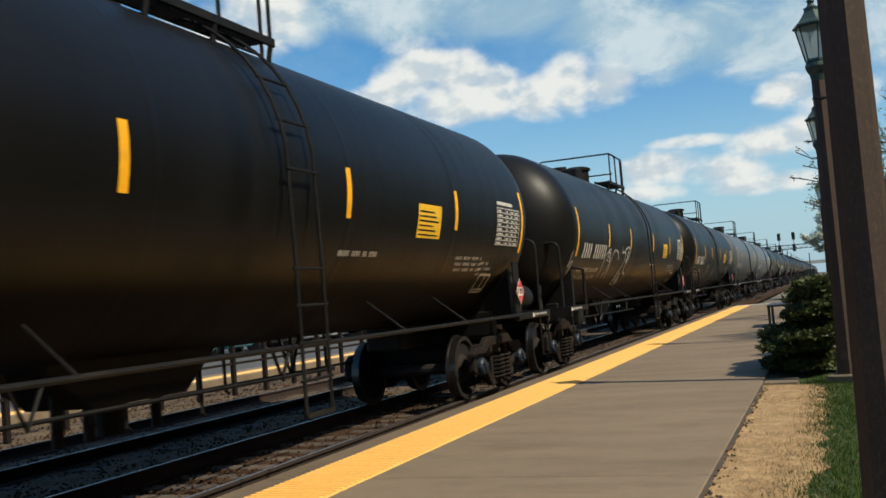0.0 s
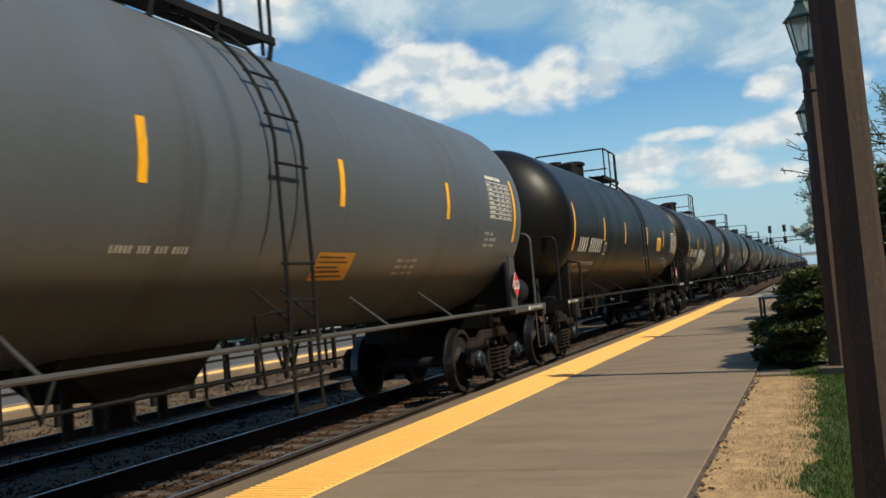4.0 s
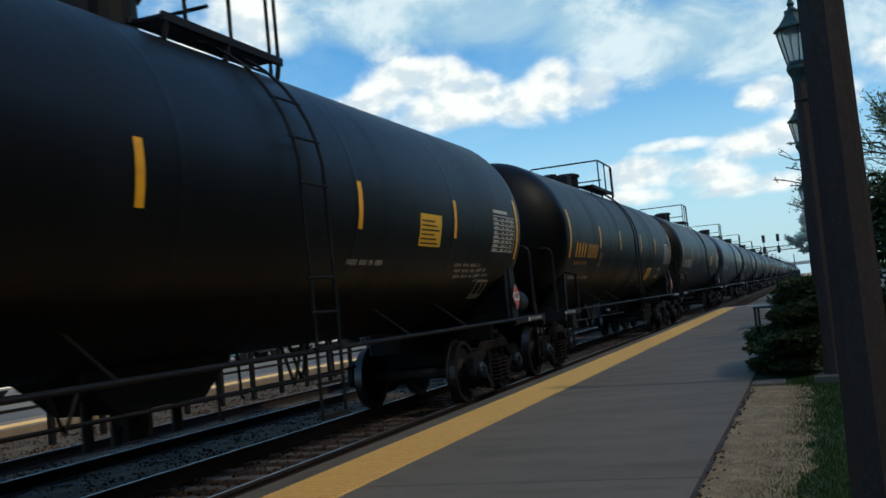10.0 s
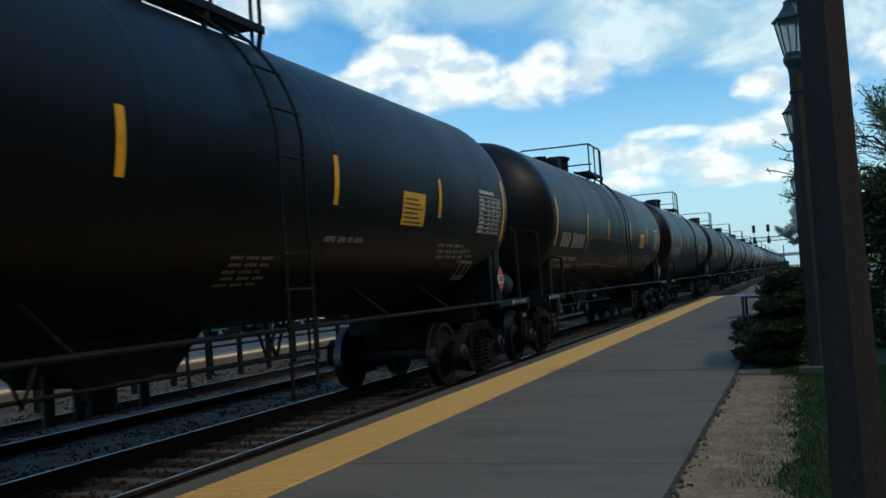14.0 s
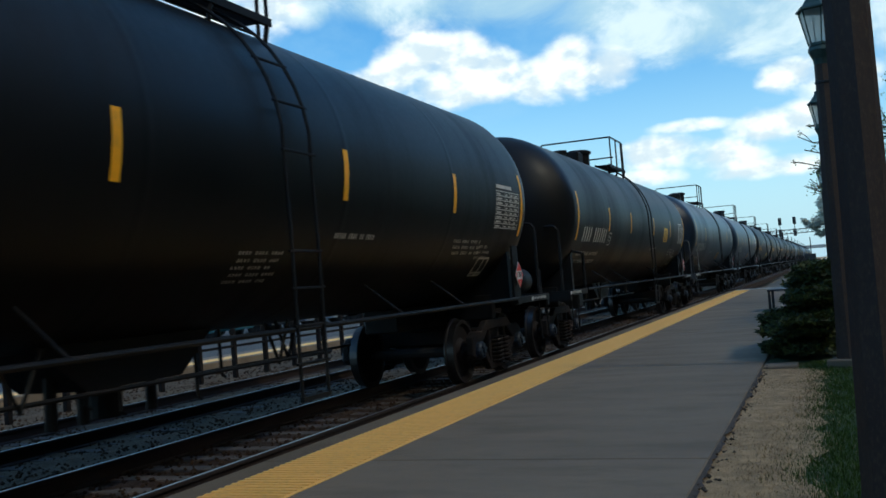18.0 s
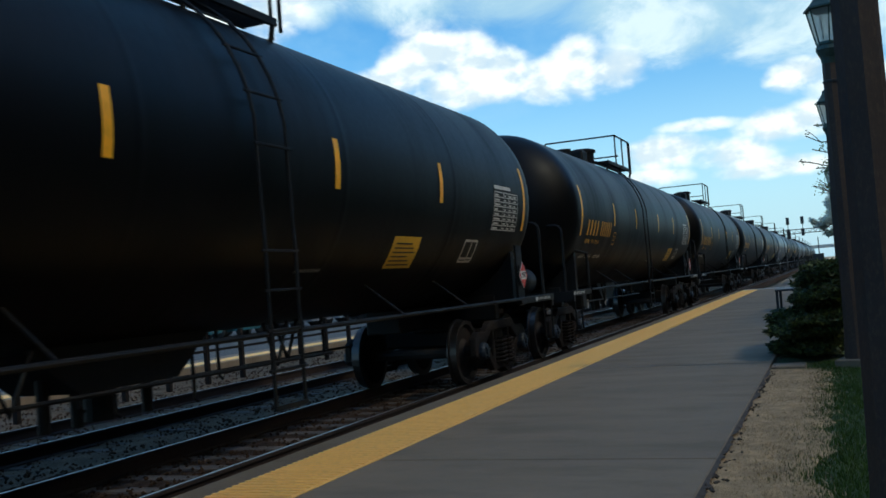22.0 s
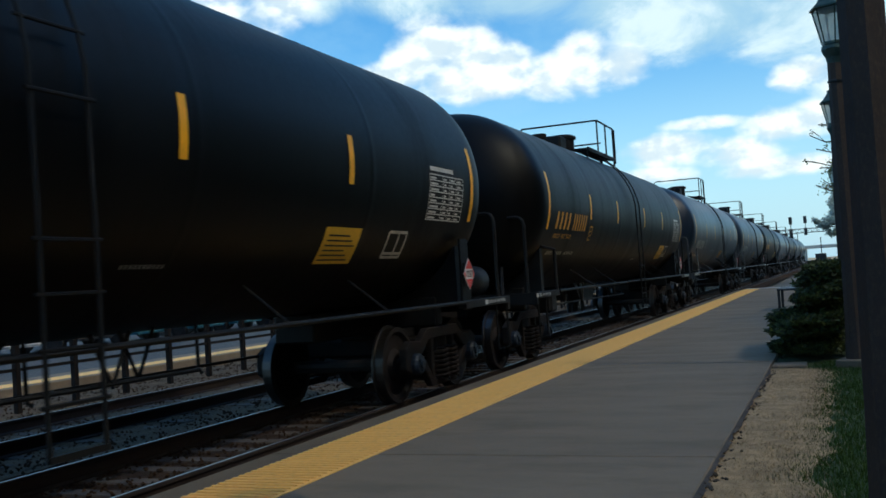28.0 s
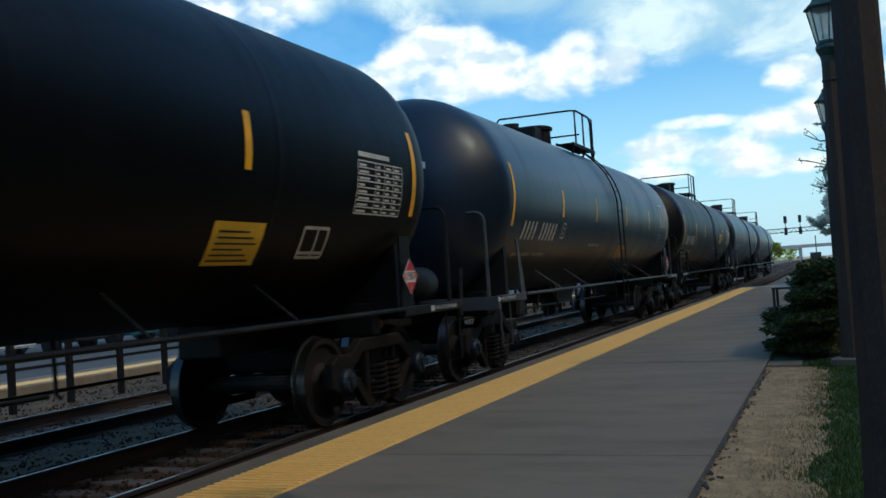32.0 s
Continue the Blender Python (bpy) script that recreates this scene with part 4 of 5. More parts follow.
    top_fittings(car, steel, {"grey": "round", "square": "square", "gold": "gold"}[kind])
    for end in (-1, 1):
        end_platform(car, end, steel, kind == "grey")
        build_truck(car, end * 7.15)
    hazard_diamond(car, (1.47, HALF - 0.11, 1.50), 0)
    hazard_diamond(car, (-0.15, -HALF - 0.90, 1.46), -90, True)
    part("holder_post", box(bm_new(), -0.18, -0.12, -HALF - 0.87, -HALF - 0.83, 1.10, 1.36), FRAME, car)
    # boxed stencil behind the painted marks
    bm = bm_new()
    for a, b in (((0, 0), (0.19, 0)), ((0.19, 0), (0.19, 0.26)), ((0.19, 0.26), (0, 0.26)), ((0, 0.26), (0, 0)), ((0.05, 0.09), (0.14, 0.09)), ((0.05, 0.17), (0.14, 0.17))):
        shell_stroke(bm, curve_points([(2.93 - HALF + p, -0.66 + q) for p, q in (a, b)], 4), 0.022)
    part("stencil_frame", bm, ink, car)["kind"] = "stuff"
    # print on the leading head
    bm = bm_new()
    for k in range(11):
        if k != 4:
            box(bm, -0.22 + k * 0.075, -0.22 + k * 0.075 + 0.045, -0.003, 0.003, -0.05, 0.05)
    rows = part("lettering", bm, ink, car, "row of painted marks on the tank head")
    rows["kind"] = "stuff"
    rows.matrix_basis = pose(0.0, -HALF - 1.135, 3.08, -14, 0, 6)
    if kind == "square":
        for k, words in enumerate(("CAPY 30190  US GAL", "CAPY 25140  IMP GAL", "CAPY 114 282  L")):
            painted_text(car, words, 0.085, WHITE, (0.16, -HALF - 1.155 - 0.006 * k, 2.94 - 0.115 * k), (86 + 2 * k, 0, 8))
    side_gear(car, steel)
    reservoir(car, steel)
    return car


WHAT = {"square": "black tank car with white marks and yellow strips rolling past",
        "gold": "brown-black tank car with gold marks and yellow strips rolling past",
        "grey": "grey tank car with orange panel and yellow strips rolling past"}
S, G, Y = "square", "grey", "gold"
# kind of each car, and the place of its leading band along the track at the start
TRAIN = [
    (S, 0.06), (S, 18.31), (S, 36.53), (G, 54.88), (G, 72.88), (S, 91.29), (S, 109.60), (S, 127.86),
    (Y, 146.11), (Y, 164.32), (S, 182.54), (Y, 200.81), (S, 218.98), (G, 237.29), (S, 255.22), (S, 273.40),
    (S, 291.56), (S, 309.74), (S, 327.91), (S, 346.16), (G, 364.37), (G, 382.39), (Y, 400.49), (Y, 418.62),
    (Y, 436.57), (Y, 454.66), (Y, 472.66), (G, 490.30), (Y, 507.91), (Y, 526.02), (G, 544.05), (G, 562.01),
    (Y, 579.99), (G, 598.17), (S, 616.30), (G, 634.40), (G, 652.50),
]
SPEED = 18.24
# small unevenness of the train's roll: seconds, metres
LAG = [(0, -0.18), (1, -0.22), (2, -0.09), (3, 0.15), (4.5, 0.0), (5.5, -0.08), (6, 0.46), (7, -0), (8, 0.2), (9, 0.21), (10, 0.23), (11, 0.26), (12, 0.15), (13, 0.22), (14, 0.23), (15.5, 0.15), (16.5, 0.2), (17, -0.23), (18, 0.21), (19, -0.29), (20, 0.45), (21, 0.23), (22, 0.43), (23, 0.21), (24, 0.32), (25, 0.25), (26.5, 0.35), (27.5, 0.42), (28, 0.06), (29, 0.5), (30, -0.22), (31, 0.08), (32, -0.77)]
first = {}
cars = []
for kind, lead in TRAIN:
    place = pose(TRACK_X, lead + HALF, RAIL_Z)
    if kind not in first:
        car = first[kind] = build_car(kind)
        car.matrix_basis = place
        tagged(car, WHAT[kind], "tank car", "cars of the freight train")
    else:
        car = copy_thing(first[kind], place)
    cars.append(car)
# the later grey cars pass under cloud: that shade is put into their shell colour
clouded_tank = None
for k in (13, 20, 21, 27, 30, 31, 33, 35, 36):
    for piece in cars[k].children:
        if piece.name.startswith("tank"):
            if clouded_tank is None:
                clouded_tank = piece.data.copy()
                clouded_tank.materials[0] = CLOUDED_GREY
            piece.data = clouded_tank
    cars[k]["label"] = "grey tank car, shell coloured as in cloud shade, with orange panel and yellow strips rolling past"
# on one grey car two strips are black with dirt
for n, piece in enumerate([p for p in cars[20].children if p.name.startswith("reflective_strip")]):
    if n in (2, 5):
        piece.data = piece.data.copy()
        piece.data.materials[0] = FADED_TAPE
        piece["label"] = "dirt-blackened reflective strip"
# strips stuck on a little out of line: car, strip, metres along, metres up the shell
for k, n, along, up in ((17, 1, 0.1, 0.2), (17, 2, 0.1, 0.2), (17, 3, 0.0, 0.17), (17, 4, -0.22, 0.15), (10, 2, -0.16, 0.0), (10, 3, 0.1, 0.0), (21, 3, -0.16, 0.0), (8, 2, -0.13, 0.04), (18, 2, 0.0, -0.05)):
    strip = [p for p in cars[k].children if p.name.startswith("reflective_strip")][n]
    strip.matrix_basis = pose(0, along, Z_TANK, 0, -math.degrees(up / R_TANK), 0) @ Matrix.Translation((0, 0, -Z_TANK))
# rows of small stencil low on some black cars
for k, u, s in ((2, 7.05, -0.90), (14, 7.08, -0.95), (17, 7.06, -0.86), (18, 7.09, -0.92)):
    bm = bm_new()
    for row in range(5):
        marks(bm, u - HALF + 0.03 * (row % 2), s - row * 0.075, 0.035, 14 - row % 3, 0.052, 0.0, (4, 9))
    part("stencil", bm, WHITE, cars[k], "rows of small white stencil")["kind"] = "stuff"
# what sets single cars apart: shifted ladders and panels, panels that are missing
LADDER_SHIFT = {2: -1.43, 21: -1.0, 8: -1.0, 23: -1.1, 25: -1.1}
PANEL_SHIFT = {22: -0.80, 8: -0.85, 11: -0.68, 29: 0.55, 9: 0.5}
for k, car in enumerate(cars):
    for piece in list(car.children):
        if piece.name.startswith("ladder") and k in LADDER_SHIFT:
            piece.location.y = LADDER_SHIFT[k]
        if piece.name.startswith("warning_panel"):
            piece.location.y = PANEL_SHIFT.get(k, 0.0)
            if k in (18, 25):
                for sub in piece.children:
                    bpy.data.objects.remove(sub)
                bpy.data.objects.remove(piece)


# ---------------------------------------------------------------- sprayed lettering on single cars
def graffiti(car, strokes, width, paint, label, outline=0.0):
    """Sprayed strokes through points (metres behind the leading strip, arc height)."""
    if outline:
        bm = bm_new()
        for n, knots in enumerate(strokes):
            wide = width[n] if isinstance(width, tuple) else width
            shell_stroke(bm, curve_points([(u - HALF, s) for u, s in knots], 7), wide + outline, 0.0055 + 0.0012 * n)
        part("graffiti_outline", bm, SIGN_BLACK, car, "black sprayed outline")["kind"] = "stuff"
    bm = bm_new()
    for n, knots in enumerate(strokes):
        wide = width[n] if isinstance(width, tuple) else width
        shell_stroke(bm, curve_points([(u - HALF, s) for u, s in knots], 7), wide, 0.0061 + 0.0012 * n)
    part("graffiti", bm, paint, car, label)["kind"] = "stuff"


def scrawl(u0, u1, s0, s1, n, seed):
    """A row of loose illegible loops and strokes between two heights."""
    rng = random.Random(seed)
    out = []
    for k in range(n):
        a = u0 + (u1 - u0) * k / n
        w, h = (u1 - u0) / n * rng.uniform(0.7, 1.2), (s1 - s0) * rng.uniform(0.7, 1.1)
        turn, kind = rng.uniform(-0.5, 0.5), rng.choice("olvns")
        if kind == "o":
            run = [(0.5 + 0.5 * math.cos(q * 1.1 + turn), 0.5 + 0.5 * math.sin(q * 1.1 + turn)) for q in range(7)]
        elif kind == "l":
            run = [(0.6, 1.0), (0.4, 0.5), (0.3, 0.0), (0.9, 0.1)]
        elif kind == "v":
            run = [(0.0, 0.9), (0.3, 0.0), (0.6, 0.8), (0.8, 0.05), (1.1, 1.0)]
        elif kind == "n":
            run = [(0.1, 0.0), (0.25, 0.9), (0.5, 0.95), (0.65, 0.1), (0.9, 0.15)]
        else:
            run = [(0.9, 0.9), (0.3, 1.0), (0.2, 0.6), (0.8, 0.4), (0.6, 0.0), (0.0, 0.05)]
        out.append([(a + w * (p + turn * 0.3 * q), s0 + h * q) for p, q in run])
    return out


graffiti(cars[6], [[(3.42, -0.42), (3.36, -0.80), (3.22, -1.12)], [(3.73, -0.39), (3.79, -0.65), (3.82, -0.80), (3.66, -1.10)], [(4.50, -0.90), (4.50, -1.06), (4.46, -1.17)], [(4.33, -0.78), (4.25, -0.92), (4.06, -1.04)],
                   [(4.06, -0.43), (4.11, -0.64), (4.18, -0.78)], [(4.51, -0.46), (4.58, -0.63), (4.66, -0.76), (4.74, -1.08)], [(4.95, -0.46), (4.95, -0.66), (4.80, -0.85), (4.78, -1.06)],
                   [(5.28, -0.80), (5.28, -0.94), (5.25, -1.06)], [(5.32, -0.43), (5.33, -0.51)]],
         (0.24, 0.28, 0.16, 0.36, 0.31, 0.32, 0.26, 0.34, 0.20), SILVER, "silver sprayed bubble lettering with black outline", 0.10)
graffiti(cars[9], [[(9.03, -0.43), (9.1, -0.69), (9.07, -1.03), (9.08, -1.25)], [(8.87, -0.69), (8.86, -0.89), (8.94, -1.18)], [(9.47, -0.42), (9.47, -0.68), (9.5, -0.96), (9.48, -1.19)],
                   [(9.23, -0.5), (9.31, -0.72), (9.33, -1.11)], [(9.83, -0.44), (9.94, -0.75), (10.07, -1.05), (10.02, -1.26)], [(10.38, -0.43), (10.39, -0.71), (10.39, -0.97), (10.3, -1.22)],
                   [(10.72, -0.74), (10.85, -0.98), (10.79, -1.24)], [(10.88, -0.41), (10.83, -0.57)]], 0.26, SILVER, "silver sprayed bubble lettering", 0.07)
graffiti(cars[7], [[(4.41, -0.88), (4.4, -0.69), (4.3, -0.55), (4.4, -0.41), (4.51, -0.58), (4.73, -0.59), (4.81, -0.66), (4.82, -0.8), (4.74, -0.94), (4.92, -0.86), (5.14, -1.01), (5.39, -0.95), (5.57, -0.79)],
                   [(4.88, -0.39), (5.15, -0.57), (5.41, -0.64), (5.26, -0.71), (5.06, -0.71), (5.19, -0.86), (5.35, -0.77), (5.51, -0.66), (5.75, -0.7), (5.71, -0.76), (5.81, -0.88), (5.75, -1.02), (5.67, -1.18)],
                   [(5.46, -0.97), (5.32, -1.22), (5.57, -0.86)], [(4.41, -1.02), (4.52, -1.13), (4.75, -1.12), (4.75, -0.96), (4.92, -1.19), (4.77, -1.26), (5.05, -1.3)]], 0.05, CHALK, "white sprayed outline lettering")
graffiti(cars[7], [[(6.07, -0.1), (6.14, -0.33), (6.16, -0.62)], [(6.01, -0.38), (6.18, -0.35), (6.35, -0.43), (6.34, -0.51)], [(6.35, -0.16), (6.4, -0.45), (6.51, -0.21), (6.55, -0.49)], [(6.6, -0.3), (6.6, -0.46), (6.75, -0.41)],
                   [(6.8, -0.14), (6.85, -0.52)], [(7.0, -0.32), (6.84, -0.4), (7.06, -0.62)], [(6.32, -0.59), (6.59, -0.63)]], 0.045, CHALK, "white sprayed tag")
graffiti(cars[7], scrawl(8.4, 9.8, -1.10, -0.76, 8, 3) + scrawl(9.9, 11.8, -1.10, -0.70, 6, 4) + scrawl(11.9, 13.6, -0.88, -0.34, 8, 9) + scrawl(12.1, 13.6, -0.98, -0.65, 7, 12), 0.035, CHALK, "white scrawled tags in a row")
graffiti(cars[8], [[(4.18, -0.62), (4.2, -0.93)], [(4.34, -0.6), (4.33, -0.98)], [(4.17, -0.84), (4.37, -0.82)], [(4.6, -0.6), (4.46, -0.82), (4.57, -0.97), (4.68, -0.73), (4.64, -0.6)], [(4.78, -0.59), (4.71, -0.96)],
                   [(4.78, -0.59), (4.92, -0.65), (4.78, -0.79), (5.04, -0.97)], [(5.0, -0.59), (4.92, -0.94)], [(5.1, -0.6), (5.2, -0.95), (5.28, -0.6)], [(5.33, -0.55), (5.4, -1.09)], [(5.16, -0.58), (5.5, -0.51)],
                   [(4.83, -0.98), (5.11, -0.88), (5.72, -0.85), (5.67, -0.63)]], 0.06, BROWN_PATCH, "faded brown sprayed lettering")
graffiti(cars[8], [[(6.74, -0.21), (6.69, -0.12), (6.87, -0.07), (6.97, -0.19), (6.79, -0.26), (7.21, -0.25), (7.46, -0.15), (7.85, -0.13), (8.21, -0.07), (8.4, -0.29), (8.54, -0.34), (8.72, -0.18)], [(7.79, -0.13), (7.85, -0.37)],
                   [(7.96, -0.11), (8.0, -0.31)], [(7.11, -0.23), (7.49, -0.33), (7.72, -0.57), (7.86, -0.88)], [(7.84, -0.88), (8.12, -0.88), (7.98, -1.04), (7.85, -0.89)]], 0.06, CHALK, "white sprayed drips and arcs")
graffiti(cars[8], [[(7.92, -0.91), (7.68, -1.17), (7.26, -1.33), (6.82, -1.3), (6.47, -0.96)]] + scrawl(8.8, 10.6, -0.62, -0.22, 8, 6) + scrawl(11.1, 12.1, -1.02, -0.74, 6, 7), 0.03, BROWN_PATCH, "faded sprayed scrawl")
graffiti(cars[1], [[(4.39, -0.33), (4.43, -0.45), (4.6, -0.43), (4.78, -0.45), (4.87, -0.55), (4.84, -0.72), (4.74, -0.91), (4.89, -1.32)],
                   [(4.7, -0.39), (4.88, -0.34), (5.13, -0.31), (5.31, -0.42), (5.31, -0.61), (5.14, -0.83), (5.36, -0.95), (5.62, -1.01), (5.53, -1.2), (5.32, -1.3), (5.13, -1.31)],
                   [(5.08, -0.69), (5.05, -0.45), (5.21, -0.45), (5.19, -0.57), (5.08, -0.69)]], 0.05, CHALK, "white sprayed outline lettering")
graffiti(cars[1], [[(5.20, -0.50), (5.18, -0.58), (5.12, -0.66)], [(4.98, -1.02), (5.05, -1.18)], [(5.06, -1.12), (5.22, -1.22)], [(4.70, -0.95), (4.68, -1.14)]], (0.10, 0.16, 0.18, 0.16), SILVER, "grey sprayed filling")
graffiti(cars[1], [[(2.7, -1.1), (2.66, -0.6), (3.0, -0.45), (3.3, -0.7), (3.5, -0.42), (3.9, -0.45), (4.1, -0.6)], [(3.1, -1.1), (3.3, -0.75), (3.5, -1.1)], [(-0.3, -0.5), (-0.35, -0.8), (-0.15, -0.7), (-0.2, -1.0)]], 0.045, CHALK, "white sprayed strokes")
graffiti(cars[2], [[(4.45, -1.0), (4.42, -0.64), (4.6, -0.7), (4.5, -0.82)], [(4.62, -0.66), (5.0, -0.64)], [(4.7, -0.72), (4.66, -0.95), (4.8, -0.9), (4.82, -0.7)], [(4.85, -0.75), (4.7, -1.2)]], 0.03, CHALK, "small white sprayed tag")
graffiti(cars[21], [[(6.81, 0.66), (6.86, 0.55), (7.17, 0.74), (7.01, 0.56)], [(7.06, 0.49), (7.34, 0.67), (7.22, 0.44)], [(7.27, 0.53), (7.47, 0.67), (7.62, 0.64), (7.3, 0.47), (7.17, 0.33), (7.4, 0.41)], [(7.51, 0.64), (7.49, 0.38)],
                    [(7.62, 0.64), (7.85, 0.71), (7.75, 0.53), (7.83, 0.35), (7.88, 0.51), (7.87, 0.64)], [(6.91, 0.22), (7.04, 0.26), (7.03, 0.11), (6.9, 0.08), (6.91, 0.22)],
                    [(7.07, 0.15), (7.19, 0.22), (7.22, 0.12), (7.1, 0.01), (7.3, 0.0), (7.35, 0.11), (7.24, 0.17)], [(7.4, 0.27), (7.64, 0.27), (7.6, 0.07), (7.39, -0.08), (7.31, -0.02)], [(6.96, 0.07), (6.97, -0.09)], [(7.03, -0.08), (7.19, -0.09), (7.32, -0.14)]],
         0.032, CHALK, "white sprayed scribble high on the shell")
graffiti(cars[15], [[(2.9, -0.7), (4.5, -0.66), (6.2, -0.7), (7.6, -0.75)]], 0.72, BROWN_PATCH, "faded buff sprayed rectangle")
graffiti(cars[16], scrawl(14.55, 15.2, -1.32, -1.18, 5, 21), 0.02, BLUE_SPRAY, "blue sprayed tag low at the car's end")

# ---------------------------------------------------------------- along the platform
# ribbed yellow tiles
TILE = 0.61
tile_bm = box(bm_new(), X_OUT + 0.004, X_IN - 0.004, 0.004, TILE - 0.004, -0.05, 0.004, 0.003)
for k in range(8):
    yy = TILE * (k + 0.5) / 8
    box(tile_bm, X_OUT + 0.02, X_IN - 0.02, yy - 0.017, yy + 0.017, 0.003, 0.015, 0.004)
tile = None
for k in range(int((PLAT_END + 8.5) / TILE)):
    y = -8.5 + k * TILE
    if tile is None:
        tile = part("tactile_tile", tile_bm, TACTILE, platform, "yellow ribbed tactile tile")
        tile.location.y = y
    else:
        again("tactile_tile", tile, platform, (0, y, 0))
part("end_strip", box(bm_new(), X_OUT, X_LAWN + 0.1, PLAT_END + 0.004, PLAT_END + 0.9, -0.45, 0.006), PALE_CONCRETE, platform, "pale concrete at the platform's end")
# an old rail lies along the foot of the platform edge
old = tagged(new("old_rail", None), "rusty old rail lying along the platform's foot", "rail", "", "structure")
part("rail_length", plate(bm_new(), [(-0.05, 0), (0.05, 0), (0.02, 0.03), (0.02, 0.07), (0.035, 0.08), (0.035, 0.11), (-0.035, 0.11), (-0.035, 0.08), (-0.02, 0.07), (-0.02, 0.03)], 60, "y", -12), RAIL_STEEL, old).location = (-4.24, 0, -0.36)

# loose stones on the track bed
rng = random.Random(11)
verts, faces = [], []


def stone(x, y, z, r):
    base = len(verts)
    for dx, dy, dz in ((1, 0, 0), (-1, 0, 0), (0, 1, 0), (0, -1, 0), (0, 0, 1), (0, 0, -1)):
        k = r * rng.uniform(0.6, 1.25)
        verts.append((x + dx * k, y + dy * k, z + dz * k * 0.8))
    for a, b, c in ((0, 2, 4), (2, 1, 4), (1, 3, 4), (3, 0, 4), (2, 0, 5), (1, 2, 5), (3, 1, 5), (0, 3, 5)):
        faces.append((base + a, base + b, base + c))


def heap_up(name, material, label, category, kind="stuff"):
    me = bpy.data.meshes.new(name)
    me.from_pydata(list(verts), [], list(faces))
    me.materials.append(material)
    verts.clear(), faces.clear()
    return tagged(new(name, me), label, category, "", kind)


for k in range(26000):
    y = 3.0 + 45 * rng.random() ** 1.8
    x = rng.uniform(-13.3, -4.35)
    stone(x, y, -0.395 + 0.03 * rng.random(), rng.uniform(0.014, 0.032))
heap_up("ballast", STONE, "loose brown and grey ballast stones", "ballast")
def soil_edge(y):
    return X_LAWN + 0.035 + 0.035 * noise.noise(Vector((y * 2.3, 1.0, 7.0))) + 0.03 * noise.noise(Vector((y * 11.0, 5.0, 7.0)))


for j in range(601):
    y = -8.9 + 20.56 * j / 600
    verts.extend(((X_LAWN - 0.004, y, -0.008), (max(soil_edge(y), X_LAWN + 0.004), y, -0.010)))
for j in range(600):
    a = j * 2
    faces.append((a, a + 1, a + 3, a + 2))
for k in range(260):
    y = 3.5 + 12 * rng.random() ** 1.5
    stone(X_LAWN + 0.02 + abs(rng.gauss(0, 0.04)), y, -0.022 + 0.01 * rng.random(), rng.uniform(0.005, 0.016))
heap_up("crumbled_edge", SOIL, "dark crumbled soil along the slab edge", "soil")

# verge: trodden dead grass, then lawn
sheet("verge", X_LAWN - 0.02, 40, -10, 60, -0.045, 160, 120, TURF, 0.02, "short green lawn", "lawn")


def lawn_edge(y):
    """Where the lawn frays out into the trodden strip."""
    return -0.27 + 0.18 * noise.noise(Vector((y * 0.9, 3.0, 0.0))) + 0.09 * noise.noise(Vector((y * 3.5, 9.0, 0.0)))


for j in range(421):
    y = -8.9 + 20.56 * j / 420
    for i in range(11):
        x = X_LAWN - 0.01 + (lawn_edge(y) + 0.14 - X_LAWN + 0.01) * i / 10
        verts.append((x, y, -0.026 - 0.012 * (i / 10) ** 2 + 0.012 * noise.noise(Vector((x * 3.1, y * 3.1, 4.0)))))
for j in range(420):
    for i in range(10):
        a = j * 11 + i
        faces.append((a, a + 1, a + 12, a + 11))
heap_up("dead_grass_strip", STRAW, "trodden dry straw-coloured grass strip", "dead grass", "structure")


def blades(n, x0, x1, y0, y1, tall, wide, fray, seed):
    r = random.Random(seed)
    for _ in range(n):
        y = y0 + (y1 - y0) * r.random() ** 1.4
        x = x0 + (x1 - x0) * r.random()
        edge = lawn_edge(y)
        if fray > 0 and x < edge + r.gauss(0.03, 0.08):
            continue
        if fray < 0 and x > edge + r.gauss(0.06, 0.09):
            continue
        h, a, lean = tall * r.uniform(0.5, 1.2), r.uniform(0, 6.28), tall * r.uniform(0.2, 1.0 if fray > 0 else 2.2)
        c, s = math.cos(a), math.sin(a)
        base = len(verts)
        verts.extend(((x - s * wide, y + c * wide, -0.045), (x + s * wide, y - c * wide, -0.045), (x + c * lean, y + s * lean, -0.04 + h)))
        faces.append((base, base + 1, base + 2))


blades(90000, -0.75, 2.0, 3.5, 12.5, 0.030, 0.0035, 1, 3)
heap_up("lawn_grass", BLADE, "short green grass blades of the lawn", "grass")
blades(42000, X_LAWN + 0.03, 0.15, 3.5, 11.7, 0.024, 0.004, -1, 4)
heap_up("dry_grass", DRY_BLADE, "dry straw-coloured grass litter", "grass")
tagged(part("kerb_slab", box(bm_new(), X_LAWN + 0.01, -0.40, 11.80, 12.2, -0.3, -0.008, 0.012), CONCRETE), "grey concrete slab before the yew", "slab", "", "structure")


# ---------------------------------------------------------------- lamps
def octagon(r, z, turn=22.5):
    return [(r * math.cos(radians(turn + 45 * k)), r * math.sin(radians(turn + 45 * k)), z) for k in range(8)]


